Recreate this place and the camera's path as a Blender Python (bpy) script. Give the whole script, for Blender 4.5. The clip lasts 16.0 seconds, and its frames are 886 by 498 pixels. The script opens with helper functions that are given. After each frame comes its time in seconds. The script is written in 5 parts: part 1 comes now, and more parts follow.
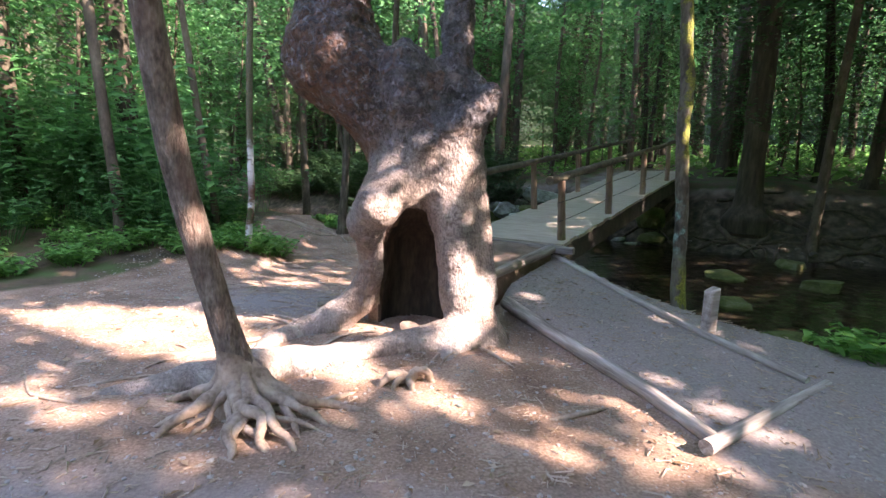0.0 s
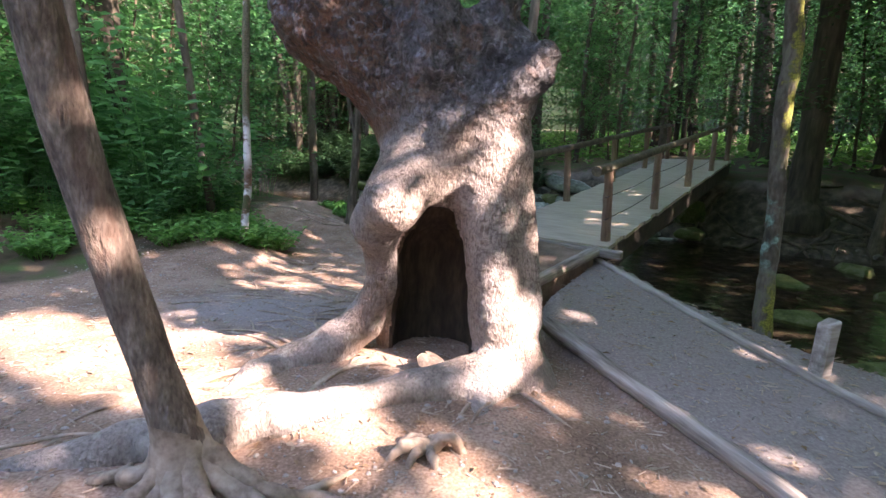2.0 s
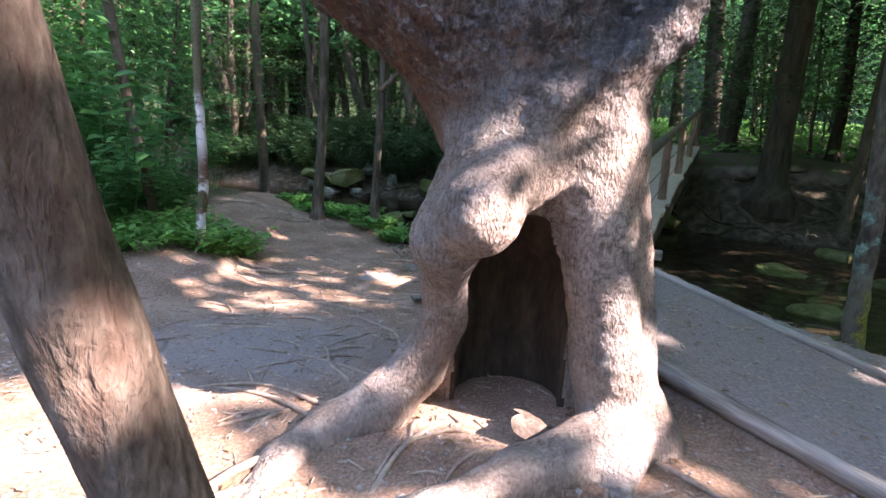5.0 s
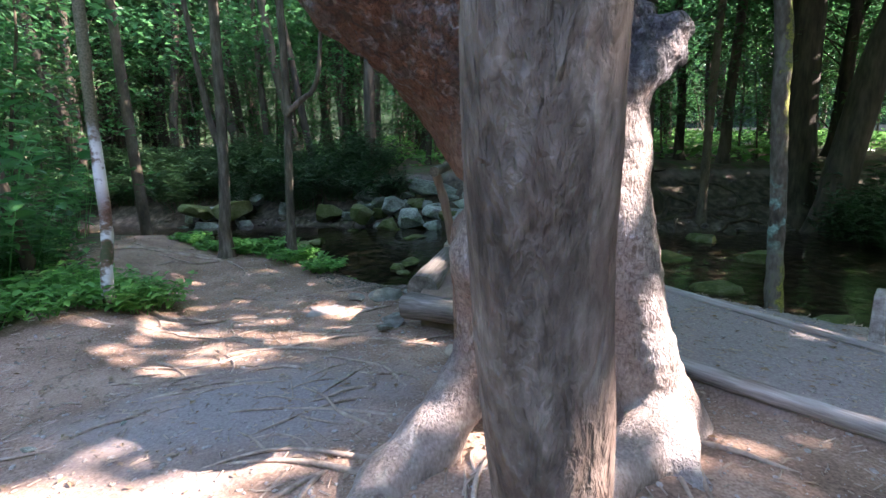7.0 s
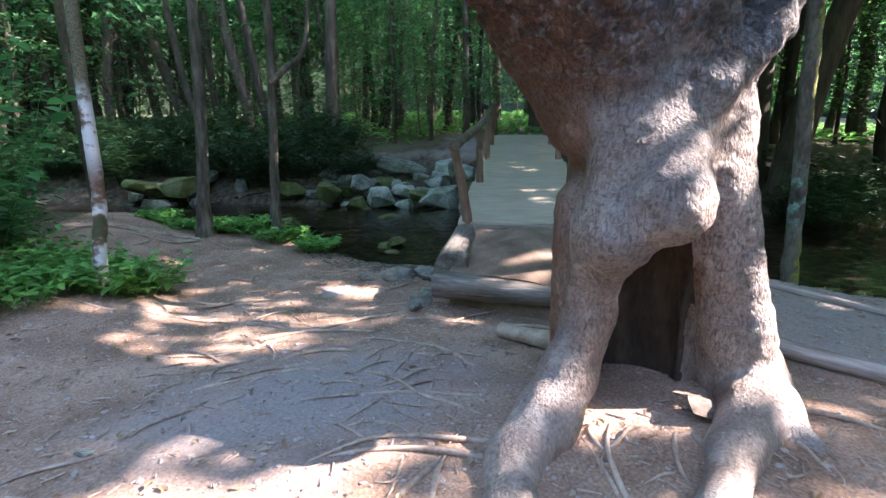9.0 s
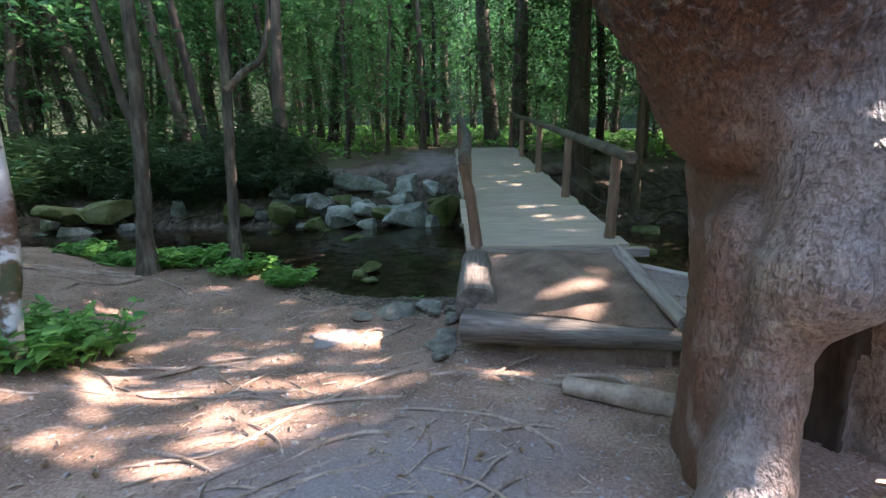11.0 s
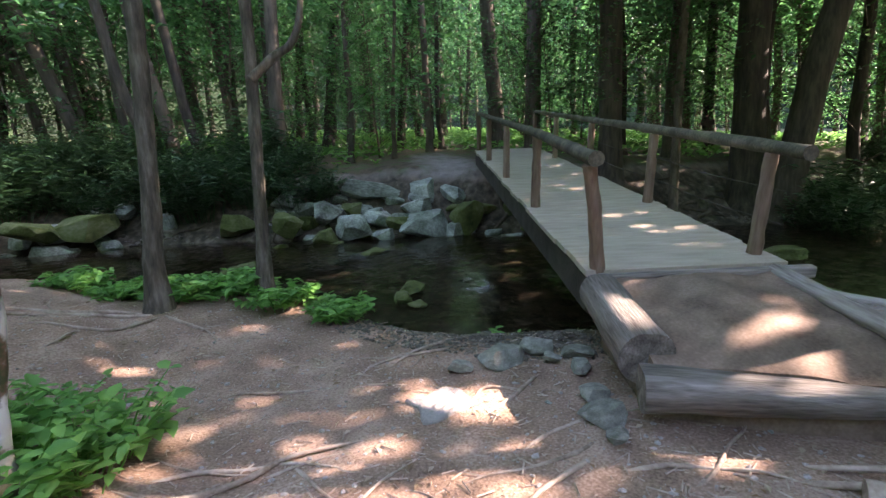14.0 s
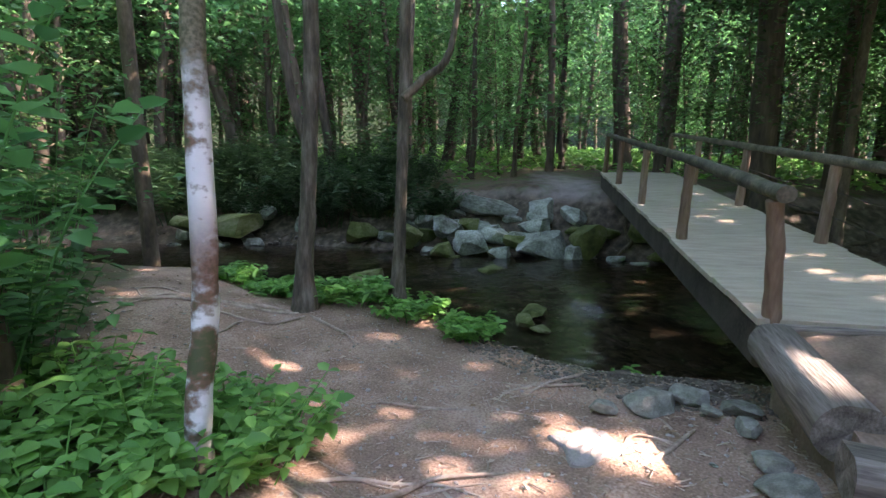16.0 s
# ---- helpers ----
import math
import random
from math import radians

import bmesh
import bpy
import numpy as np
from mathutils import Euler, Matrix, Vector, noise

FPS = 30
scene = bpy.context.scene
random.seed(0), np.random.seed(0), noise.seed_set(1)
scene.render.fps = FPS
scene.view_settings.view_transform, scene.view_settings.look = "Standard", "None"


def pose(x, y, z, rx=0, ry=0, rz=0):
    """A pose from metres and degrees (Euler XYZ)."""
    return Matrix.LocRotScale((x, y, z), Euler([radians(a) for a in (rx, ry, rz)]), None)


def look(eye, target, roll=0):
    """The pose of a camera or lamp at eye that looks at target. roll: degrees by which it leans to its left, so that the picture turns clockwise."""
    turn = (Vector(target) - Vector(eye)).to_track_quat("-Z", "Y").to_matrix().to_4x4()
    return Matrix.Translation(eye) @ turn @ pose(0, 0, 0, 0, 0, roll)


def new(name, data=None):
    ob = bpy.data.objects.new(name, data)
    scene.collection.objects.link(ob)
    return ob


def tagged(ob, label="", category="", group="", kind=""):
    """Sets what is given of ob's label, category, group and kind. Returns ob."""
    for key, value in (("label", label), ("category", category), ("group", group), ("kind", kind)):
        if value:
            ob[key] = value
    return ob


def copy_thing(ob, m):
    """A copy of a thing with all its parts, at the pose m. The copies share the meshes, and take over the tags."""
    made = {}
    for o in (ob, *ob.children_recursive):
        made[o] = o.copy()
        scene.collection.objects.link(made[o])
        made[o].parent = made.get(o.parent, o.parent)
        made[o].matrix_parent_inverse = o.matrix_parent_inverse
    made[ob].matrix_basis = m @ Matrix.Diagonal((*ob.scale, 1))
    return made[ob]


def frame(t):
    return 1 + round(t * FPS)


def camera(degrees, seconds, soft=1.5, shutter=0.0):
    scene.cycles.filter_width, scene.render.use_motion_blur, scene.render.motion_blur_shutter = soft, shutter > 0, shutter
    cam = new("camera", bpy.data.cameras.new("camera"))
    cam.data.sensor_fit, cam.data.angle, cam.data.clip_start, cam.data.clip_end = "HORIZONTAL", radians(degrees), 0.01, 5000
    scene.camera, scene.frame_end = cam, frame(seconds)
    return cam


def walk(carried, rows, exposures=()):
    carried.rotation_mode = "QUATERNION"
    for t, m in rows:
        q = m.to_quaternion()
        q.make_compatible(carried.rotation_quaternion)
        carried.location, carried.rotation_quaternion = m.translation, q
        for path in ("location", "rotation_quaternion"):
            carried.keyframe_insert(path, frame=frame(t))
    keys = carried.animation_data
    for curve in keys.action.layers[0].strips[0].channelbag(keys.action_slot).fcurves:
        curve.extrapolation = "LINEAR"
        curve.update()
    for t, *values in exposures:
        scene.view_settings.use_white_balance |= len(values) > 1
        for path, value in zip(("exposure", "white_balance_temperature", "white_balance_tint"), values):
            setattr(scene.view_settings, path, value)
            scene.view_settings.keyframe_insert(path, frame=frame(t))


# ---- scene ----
cam = camera(86.2, 16.0)
METRES, EYE, TILT, LEAN, TURN = 7.6, 1.5, 0.0, 0.0, 0.0
ROWS = [
    (0.0, 0.0, 0.0, 0.0, 0.29, -7.5, -2.23),
    (0.5, 0.001, 0.0304, 0.0047, 1.99, -7.63, -2.96),
    (1.0, -0.0068, 0.0688, 0.0035, 1.76, -7.9, -3.32),
    (1.5, -0.0138, 0.1007, 0.0047, 1.11, -8.85, -3.51),
    (2.0, -0.0206, 0.1372, 0.0071, 1.86, -9.5, -3.26),
    (2.5, -0.0297, 0.1662, 0.0081, 2.02, -10.58, -3.64),
    (3.0, -0.0491, 0.1965, 0.0106, 0.7, -10.43, -3.09),
    (3.5, -0.0656, 0.2192, 0.0107, -1.02, -10.77, -3.04),
    (4.0, -0.0835, 0.2447, 0.0092, -2.61, -11.22, -2.64),
    (4.5, -0.103, 0.2621, 0.0098, -3.64, -11.4, -3.33),
    (5.0, -0.135, 0.2677, 0.0081, -5.91, -10.9, -3.04),
    (7.5, -0.2672, 0.3091, 0.008, -24.09, -8.17, 1.05),
    (8.0, -0.2963, 0.3172, 0.0027, -26.5, -9.14, 0.1),
    (8.5, -0.3198, 0.3431, -0.0021, -28.77, -10.25, -0.07),
    (9.0, -0.3434, 0.3707, 0.0002, -28.2, -10.7, 0.07),
    (11.5, -0.3676, 0.5613, 0.0045, -37.61, -8.42, 1.83),
    (12.0, -0.3602, 0.6018, 0.0081, -38.68, -7.91, 2.27),
    (12.5, -0.3638, 0.6382, 0.0098, -38.45, -8.57, 1.37),
    (13.0, -0.3817, 0.6756, 0.0102, -40.67, -8.49, 2.58),
    (13.5, -0.3959, 0.706, 0.0089, -39.91, -8.91, 2.66),
    (14.0, -0.3976, 0.7327, 0.0088, -38.23, -8.7, 2.23),
    (14.5, -0.401, 0.7546, 0.0147, -37.04, -7.34, 1.4),
    (15.0, -0.4146, 0.7643, 0.0163, -33.07, -7.01, 0.39),
    (15.5, -0.425, 0.7673, 0.0167, -29.75, -6.74, -0.27),
    (16.0, -0.4332, 0.7676, 0.0162, -25.58, -6.7, -0.96),
]
walk(cam, [(t, pose(0, 0, EYE, TILT, LEAN, TURN) @ pose(METRES * x, METRES * y, METRES * z, 90 + pitch, roll, yaw)) for t, x, y, z, yaw, pitch, roll in ROWS],
     [(0.0, 3.48, 7250, 33), (4.0, 3.42, 7050, 35), (8.0, 3.53, 6500, 26), (9.2, 3.53, 6500, 26), (12.0, 3.57, 7150, 33), (16.0, 3.76, 7300, 35)])

# ---- sky, sun ----
world = bpy.data.worlds.new("sky")
scene.world = world
world.use_nodes = True
wn = world.node_tree
sky = wn.nodes.new("ShaderNodeTexSky")
sky.sky_type, sky.sun_disc = "NISHITA", False
SUN_DIR = Vector((0.75, -0.40, 0.60)).normalized()
sky.sun_elevation = math.asin(SUN_DIR.z)
sky.sun_rotation = math.atan2(SUN_DIR.x, SUN_DIR.y)
wn.links.new(sky.outputs[0], wn.nodes["Background"].inputs[0])
wn.nodes["Background"].inputs[1].default_value = 0.15
sun = new("sun", bpy.data.lights.new("sun", "SUN"))
sun.data.energy, sun.data.angle, sun.data.color = 3.1, radians(0.6), (1.0, 0.93, 0.82)
sun.matrix_world = look(SUN_DIR * 60, (0, 0, 0))


# ---- materials ----
def material(name, colors, scale=4.0, rough=0.85, bump=0.3, fine=40.0, stretch=(1, 1, 1), stops=None, metal=0.0, vary=0.0, detail=6.0, dist=0.02, fine_mix=0.35):
    """A ramp of colours over two scales of noise in object space, with relief from both."""
    m = bpy.data.materials.new(name)
    m.use_nodes = True
    n, l = m.node_tree.nodes, m.node_tree.links
    b = n["Principled BSDF"]
    b.inputs["Roughness"].default_value, b.inputs["Metallic"].default_value = rough, metal
    tc, mp = n.new("ShaderNodeTexCoord"), n.new("ShaderNodeMapping")
    mp.inputs["Scale"].default_value = stretch
    l.new(tc.outputs["Object"], mp.inputs[0])
    a, c = n.new("ShaderNodeTexNoise"), n.new("ShaderNodeTexNoise")
    a.inputs["Scale"].default_value, a.inputs["Detail"].default_value = scale, detail
    c.inputs["Scale"].default_value, c.inputs["Detail"].default_value = fine, 4
    l.new(mp.outputs[0], a.inputs[0]), l.new(mp.outputs[0], c.inputs[0])
    mix = n.new("ShaderNodeMix")
    mix.inputs[0].default_value = fine_mix
    l.new(a.outputs[0], mix.inputs[2]), l.new(c.outputs[0], mix.inputs[3])
    val = mix.outputs[0]
    if vary:
        oi, add, sub = n.new("ShaderNodeObjectInfo"), n.new("ShaderNodeMath"), n.new("ShaderNodeMath")
        sub.operation, add.operation = "MULTIPLY_ADD", "ADD"
        sub.inputs[1].default_value, sub.inputs[2].default_value = vary, -vary / 2
        l.new(oi.outputs["Random"], sub.inputs[0]), l.new(sub.outputs[0], add.inputs[0]), l.new(val, add.inputs[1])
        val = add.outputs[0]
    r = n.new("ShaderNodeValToRGB")
    stops = stops or [0.32 + 0.36 * i / max(1, len(colors) - 1) for i in range(len(colors))]
    while len(r.color_ramp.elements) < len(colors):
        r.color_ramp.elements.new(0.5)
    for e, p, col in zip(r.color_ramp.elements, stops, colors):
        e.position, e.color = p, (*col, 1)
    l.new(val, r.inputs[0]), l.new(r.outputs[0], b.inputs["Base Color"])
    bp = n.new("ShaderNodeBump")
    bp.inputs["Strength"].default_value, bp.inputs["Distance"].default_value = bump, dist
    l.new(val, bp.inputs["Height"]), l.new(bp.outputs[0], b.inputs["Normal"])
    return m


def leaf_material(name, dark, light, trans=0.35):
    m = bpy.data.materials.new(name)
    m.use_nodes = True
    n, l = m.node_tree.nodes, m.node_tree.links
    b, out = n["Principled BSDF"], n["Material Output"]
    b.inputs["Roughness"].default_value = 0.45
    b.inputs["Specular IOR Level"].default_value = 0.3
    g, r = n.new("ShaderNodeNewGeometry"), n.new("ShaderNodeValToRGB")
    r.color_ramp.elements[0].color, r.color_ramp.elements[1].color = (*dark, 1), (*light, 1)
    l.new(g.outputs["Random Per Island"], r.inputs[0])
    l.new(r.outputs[0], b.inputs["Base Color"])
    t, mx = n.new("ShaderNodeBsdfTranslucent"), n.new("ShaderNodeMixShader")
    hs = n.new("ShaderNodeHueSaturation")
    hs.inputs["Value"].default_value, hs.inputs["Hue"].default_value = 2.0, 0.495
    l.new(r.outputs[0], hs.inputs["Color"]), l.new(hs.outputs[0], t.inputs[0])
    mx.inputs[0].default_value = trans
    l.new(b.outputs[0], mx.inputs[1]), l.new(t.outputs[0], mx.inputs[2]), l.new(mx.outputs[0], out.inputs[0])
    return m


SOIL = material("soil", [(0.11, 0.066, 0.043), (0.27, 0.176, 0.125), (0.46, 0.332, 0.256)], 2.2, 0.95, 0.7, 55, dist=0.02, fine_mix=0.5)
PATH = material("gravel_path", [(0.17, 0.15, 0.14), (0.27, 0.245, 0.23), (0.34, 0.31, 0.28)], 1.4, 0.95, 0.4, 60, dist=0.012, fine_mix=0.45)
def hero_bark():
    """Grey-brown wrinkled bark: mottled patches, reddish and blue-grey areas, folds running round the trunk."""
    m = material("hollow_tree_bark", [(0.17, 0.138, 0.122), (0.31, 0.25, 0.218), (0.44, 0.362, 0.318), (0.55, 0.475, 0.425)], 6, 0.55, 0.8, 55, (1, 1, 0.6), dist=0.02, fine_mix=0.5)
    n, l = m.node_tree.nodes, m.node_tree.links
    b = n["Principled BSDF"]
    base = b.inputs["Base Color"].links[0].from_socket
    tc = n.new("ShaderNodeTexCoord")
    for scale, lo, hi, col, fac in ((1.3, 0.53, 0.66, (0.26, 0.135, 0.08), 0.55), (1.7, 0.47, 0.58, (0.24, 0.235, 0.245), 0.6), (7.0, 0.58, 0.66, (0.6, 0.55, 0.49), 0.5)):
        nz, r, mx, mp = n.new("ShaderNodeTexNoise"), n.new("ShaderNodeMapRange"), n.new("ShaderNodeMix"), n.new("ShaderNodeMapping")
        mp.inputs["Location"].default_value = (scale * 3.1, 1.7, scale)
        nz.inputs["Scale"].default_value, nz.inputs["Detail"].default_value = scale, 5
        l.new(tc.outputs["Object"], mp.inputs[0]), l.new(mp.outputs[0], nz.inputs[0]), l.new(nz.outputs[0], r.inputs[0])
        r.inputs[1].default_value, r.inputs[2].default_value, r.inputs[4].default_value = lo, hi, fac
        mx.data_type = "RGBA"
        l.new(r.outputs[0], mx.inputs[0]), l.new(base, mx.inputs[6])
        mx.inputs[7].default_value = (*col, 1)
        base = mx.outputs[2]
    # charcoal-grey burled bark above, rust-brown on the great burl
    sep = n.new("ShaderNodeSeparateXYZ")
    l.new(tc.outputs["Object"], sep.inputs[0])
    for axis_, lo, hi, seed, col, fac in (("Z", 1.7, 2.05, 4.0, (0.13, 0.128, 0.142), 0.92), ("Y", 4.62, 4.9, 6.0, (0.19, 0.09, 0.05), 0.95), ("X", -0.5, -0.82, 9.0, (0.19, 0.095, 0.06), 0.92)):
        ramp, nz, thr, mul, mx, mp = n.new("ShaderNodeMapRange"), n.new("ShaderNodeTexNoise"), n.new("ShaderNodeMapRange"), n.new("ShaderNodeMath"), n.new("ShaderNodeMix"), n.new("ShaderNodeMapping")
        ramp.inputs[1].default_value, ramp.inputs[2].default_value = lo, hi
        mp.inputs["Location"].default_value = (seed, seed * 2, 0)
        nz.inputs["Scale"].default_value, nz.inputs["Detail"].default_value = 4.2, 7
        thr.inputs[1].default_value, thr.inputs[2].default_value, thr.inputs[4].default_value = 0.30, 0.5, fac
        mul.operation, mx.data_type = "MULTIPLY", "RGBA"
        l.new(sep.outputs[axis_], ramp.inputs[0]), l.new(tc.outputs["Object"], mp.inputs[0]), l.new(mp.outputs[0], nz.inputs[0]), l.new(nz.outputs[0], thr.inputs[0])
        l.new(ramp.outputs[0], mul.inputs[0]), l.new(thr.outputs[0], mul.inputs[1])
        gate = mul.outputs[0]
        if axis_ == "X":
            high, both = n.new("ShaderNodeMapRange"), n.new("ShaderNodeMath")
            high.inputs[1].default_value, high.inputs[2].default_value = 1.2, 1.9
            both.operation = "MULTIPLY"
            l.new(sep.outputs["Z"], high.inputs[0]), l.new(high.outputs[0], both.inputs[0]), l.new(gate, both.inputs[1])
            gate = both.outputs[0]
        l.new(gate, mx.inputs[0]), l.new(base, mx.inputs[6])
        mx.inputs[7].default_value = (*col, 1)
        base = mx.outputs[2]
    # mottled knobs high on the trunk, dark and pale; pale also stands for skylight
    for scale, seed, lo, hi, col, fac in ((13, 3.0, 0.50, 0.60, (0.055, 0.052, 0.06), 0.8), (17, 8.0, 0.54, 0.64, (0.36, 0.36, 0.4), 0.75), (6, 5.0, 0.56, 0.66, (0.24, 0.12, 0.075), 0.6)):
        km, kn, kr, kx, kw = n.new("ShaderNodeMapping"), n.new("ShaderNodeTexNoise"), n.new("ShaderNodeMapRange"), n.new("ShaderNodeMix"), n.new("ShaderNodeMath")
        kz = n.new("ShaderNodeMapRange")
        kz.inputs[1].default_value, kz.inputs[2].default_value = 1.75, 2.1
        km.inputs["Location"].default_value = (seed, seed, seed)
        kn.inputs["Scale"].default_value, kn.inputs["Detail"].default_value, kn.inputs["Distortion"].default_value = scale, 5, 1.0
        kr.inputs[1].default_value, kr.inputs[2].default_value, kr.inputs[4].default_value = lo, hi, fac
        kw.operation, kx.data_type = "MULTIPLY", "RGBA"
        l.new(sep.outputs["Z"], kz.inputs[0]), l.new(tc.outputs["Object"], km.inputs[0]), l.new(km.outputs[0], kn.inputs[0]), l.new(kn.outputs[0], kr.inputs[0])
        l.new(kr.outputs[0], kw.inputs[0]), l.new(kz.outputs[0], kw.inputs[1]), l.new(kw.outputs[0], kx.inputs[0]), l.new(base, kx.inputs[6])
        kx.inputs[7].default_value = (*col, 1)
        base = kx.outputs[2]
    # dark grain and wrinkle shade put into the colour, fading on the trodden roots
    worn = n.new("ShaderNodeMapRange")
    worn.inputs[1].default_value, worn.inputs[2].default_value, worn.inputs[3].default_value = 0.2, 0.65, 0.12
    l.new(sep.outputs["Z"], worn.inputs[0])
    for scale, zs, lo, hi, tone in ((34, 0.45, 0.36, 0.52, 0.58), (75, 0.8, 0.34, 0.5, 0.7), (11, 2.6, 0.36, 0.44, 0.66)):
        gm, gn, gr_, gx = n.new("ShaderNodeMapping"), n.new("ShaderNodeTexNoise"), n.new("ShaderNodeMapRange"), n.new("ShaderNodeMix")
        gm.inputs["Scale"].default_value = (1, 1, zs)
        gn.inputs["Scale"].default_value, gn.inputs["Detail"].default_value, gn.inputs["Distortion"].default_value = scale, 5, 1.6
        gr_.inputs[1].default_value, gr_.inputs[2].default_value, gr_.inputs[3].default_value, gr_.inputs[4].default_value = lo, hi, 1.0, 0.0
        gx.data_type, gx.blend_type = "RGBA", "MULTIPLY"
        l.new(tc.outputs["Object"], gm.inputs[0]), l.new(gm.outputs[0], gn.inputs[0]), l.new(gn.outputs[0], gr_.inputs[0])
        gw = n.new("ShaderNodeMath")
        gw.operation = "MULTIPLY"
        l.new(gr_.outputs[0], gw.inputs[0]), l.new(worn.outputs[0], gw.inputs[1]), l.new(gw.outputs[0], gx.inputs[0]), l.new(base, gx.inputs[6])
        gx.inputs[7].default_value = (tone, tone * 0.95, tone * 0.92, 1)
        base = gx.outputs[2]
    l.new(base, b.inputs["Base Color"])
    b.inputs["Specular IOR Level"].default_value = 0.5
    # fine upright wrinkles over the whole skin, knobbly lumps where the grey bark begins
    prev = b.inputs["Normal"].links[0].from_node
    knob = n.new("ShaderNodeMapRange")
    knob.inputs[1].default_value, knob.inputs[2].default_value = 1.6, 2.2
    knob.inputs[3].default_value, knob.inputs[4].default_value = 0.25, 1.0
    l.new(sep.outputs["Z"], knob.inputs[0])
    for kind, scale, zs, warp, dist, high in (("noise", 34, 0.45, 1.6, 0.035, False), ("noise", 90, 0.7, 0.8, 0.012, False), ("cells", 20, 0.8, 0, 0.11, True)):
        bp, mp = n.new("ShaderNodeBump"), n.new("ShaderNodeMapping")
        mp.inputs["Scale"].default_value = (1, 1, zs)
        l.new(tc.outputs["Object"], mp.inputs[0])
        if kind == "noise":
            wv = n.new("ShaderNodeTexNoise")
            wv.inputs["Scale"].default_value, wv.inputs["Detail"].default_value, wv.inputs["Distortion"].default_value = scale, 5, warp
            l.new(mp.outputs[0], wv.inputs[0])
        else:
            jig, add, wv = n.new("ShaderNodeTexNoise"), n.new("ShaderNodeVectorMath"), n.new("ShaderNodeTexVoronoi")
            jig.inputs["Scale"].default_value, jig.inputs["Detail"].default_value = 9, 4
            add.operation = "MULTIPLY_ADD"
            add.inputs[1].default_value = (0.14, 0.14, 0.14)
            wv.inputs["Scale"].default_value = scale
            l.new(mp.outputs[0], jig.inputs[0]), l.new(jig.outputs["Color"], add.inputs[0]), l.new(mp.outputs[0], add.inputs[2]), l.new(add.outputs[0], wv.inputs[0])
            bp.invert = True
        bp.inputs["Strength"].default_value, bp.inputs["Distance"].default_value = 0.9, dist
        if high:
            l.new(knob.outputs[0], bp.inputs["Strength"])
        l.new(wv.outputs[0], bp.inputs["Height"])
        l.new(bp.outputs[0], prev.inputs["Normal"])
        prev = bp
    return m


HERO = hero_bark()
BARK = material("grey_brown_bark", [(0.035, 0.028, 0.018), (0.085, 0.068, 0.044), (0.15, 0.124, 0.085)], 5, 0.9, 0.9, 30, (1, 1, 0.4), vary=0.1, dist=0.03)
DARKBARK = material("dark_bark", [(0.02, 0.016, 0.01), (0.055, 0.045, 0.029), (0.105, 0.086, 0.059)], 7, 0.9, 0.8, 20, (1, 1, 0.2), vary=0.2)
def scaly_bark():
    """Grey flaking bark with reddish streaks where the flakes have come off."""
    m = material("scaly_brown_bark", [(0.05, 0.038, 0.03), (0.12, 0.092, 0.073), (0.21, 0.168, 0.138), (0.34, 0.29, 0.245)], 20, 0.85, 0.9, 70, (1, 1, 0.35), dist=0.02, fine_mix=0.45)
    n, l = m.node_tree.nodes, m.node_tree.links
    b = n["Principled BSDF"]
    base = b.inputs["Base Color"].links[0].from_socket
    tc, mp, nz, r, mx = n.new("ShaderNodeTexCoord"), n.new("ShaderNodeMapping"), n.new("ShaderNodeTexNoise"), n.new("ShaderNodeMapRange"), n.new("ShaderNodeMix")
    mp.inputs["Scale"].default_value = (1, 1, 0.25)
    nz.inputs["Scale"].default_value, nz.inputs["Detail"].default_value = 9, 6
    l.new(tc.outputs["Object"], mp.inputs[0]), l.new(mp.outputs[0], nz.inputs[0]), l.new(nz.outputs[0], r.inputs[0])
    r.inputs[1].default_value, r.inputs[2].default_value, r.inputs[4].default_value = 0.52, 0.64, 0.55
    mx.data_type = "RGBA"
    l.new(r.outputs[0], mx.inputs[0]), l.new(base, mx.inputs[6])
    mx.inputs[7].default_value = (0.15, 0.088, 0.066, 1)
    l.new(mx.outputs[2], b.inputs["Base Color"])
    prev = b.inputs["Normal"].links[0].from_node
    for scale, sz, detail, dist, strength in ((26, 0.24, 6, 0.035, 0.9), (60, 0.7, 4, 0.012, 0.7)):
        vo, bp, m2 = n.new("ShaderNodeTexNoise"), n.new("ShaderNodeBump"), n.new("ShaderNodeMapping")
        m2.inputs["Scale"].default_value = (1, 1, sz)
        vo.inputs["Scale"].default_value, vo.inputs["Detail"].default_value, vo.inputs["Distortion"].default_value = scale, detail, 0.8
        bp.inputs["Strength"].default_value, bp.inputs["Distance"].default_value = strength, dist
        l.new(tc.outputs["Object"], m2.inputs[0]), l.new(m2.outputs[0], vo.inputs[0]), l.new(vo.outputs[0], bp.inputs["Height"])
        l.new(bp.outputs[0], prev.inputs["Normal"])
        prev = bp
    return m


THINBARK = scaly_bark()
BIRCHBARK = material("lichened_birch_bark", [(0.06, 0.075, 0.03), (0.17, 0.1, 0.065), (0.3, 0.29, 0.26), (0.62, 0.63, 0.62)], 5, 0.8, 0.6, 30, (0.7, 0.7, 0.9), stops=[0.41, 0.465, 0.5, 0.535], fine_mix=0.25)
MOSSBARK = material("mossy_bark", [(0.035, 0.03, 0.022), (0.085, 0.073, 0.055), (0.15, 0.14, 0.11), (0.11, 0.13, 0.04)], 5, 0.95, 1.0, 34, (1, 1, 0.4), stops=[0.36, 0.48, 0.58, 0.66], fine_mix=0.35, dist=0.03)


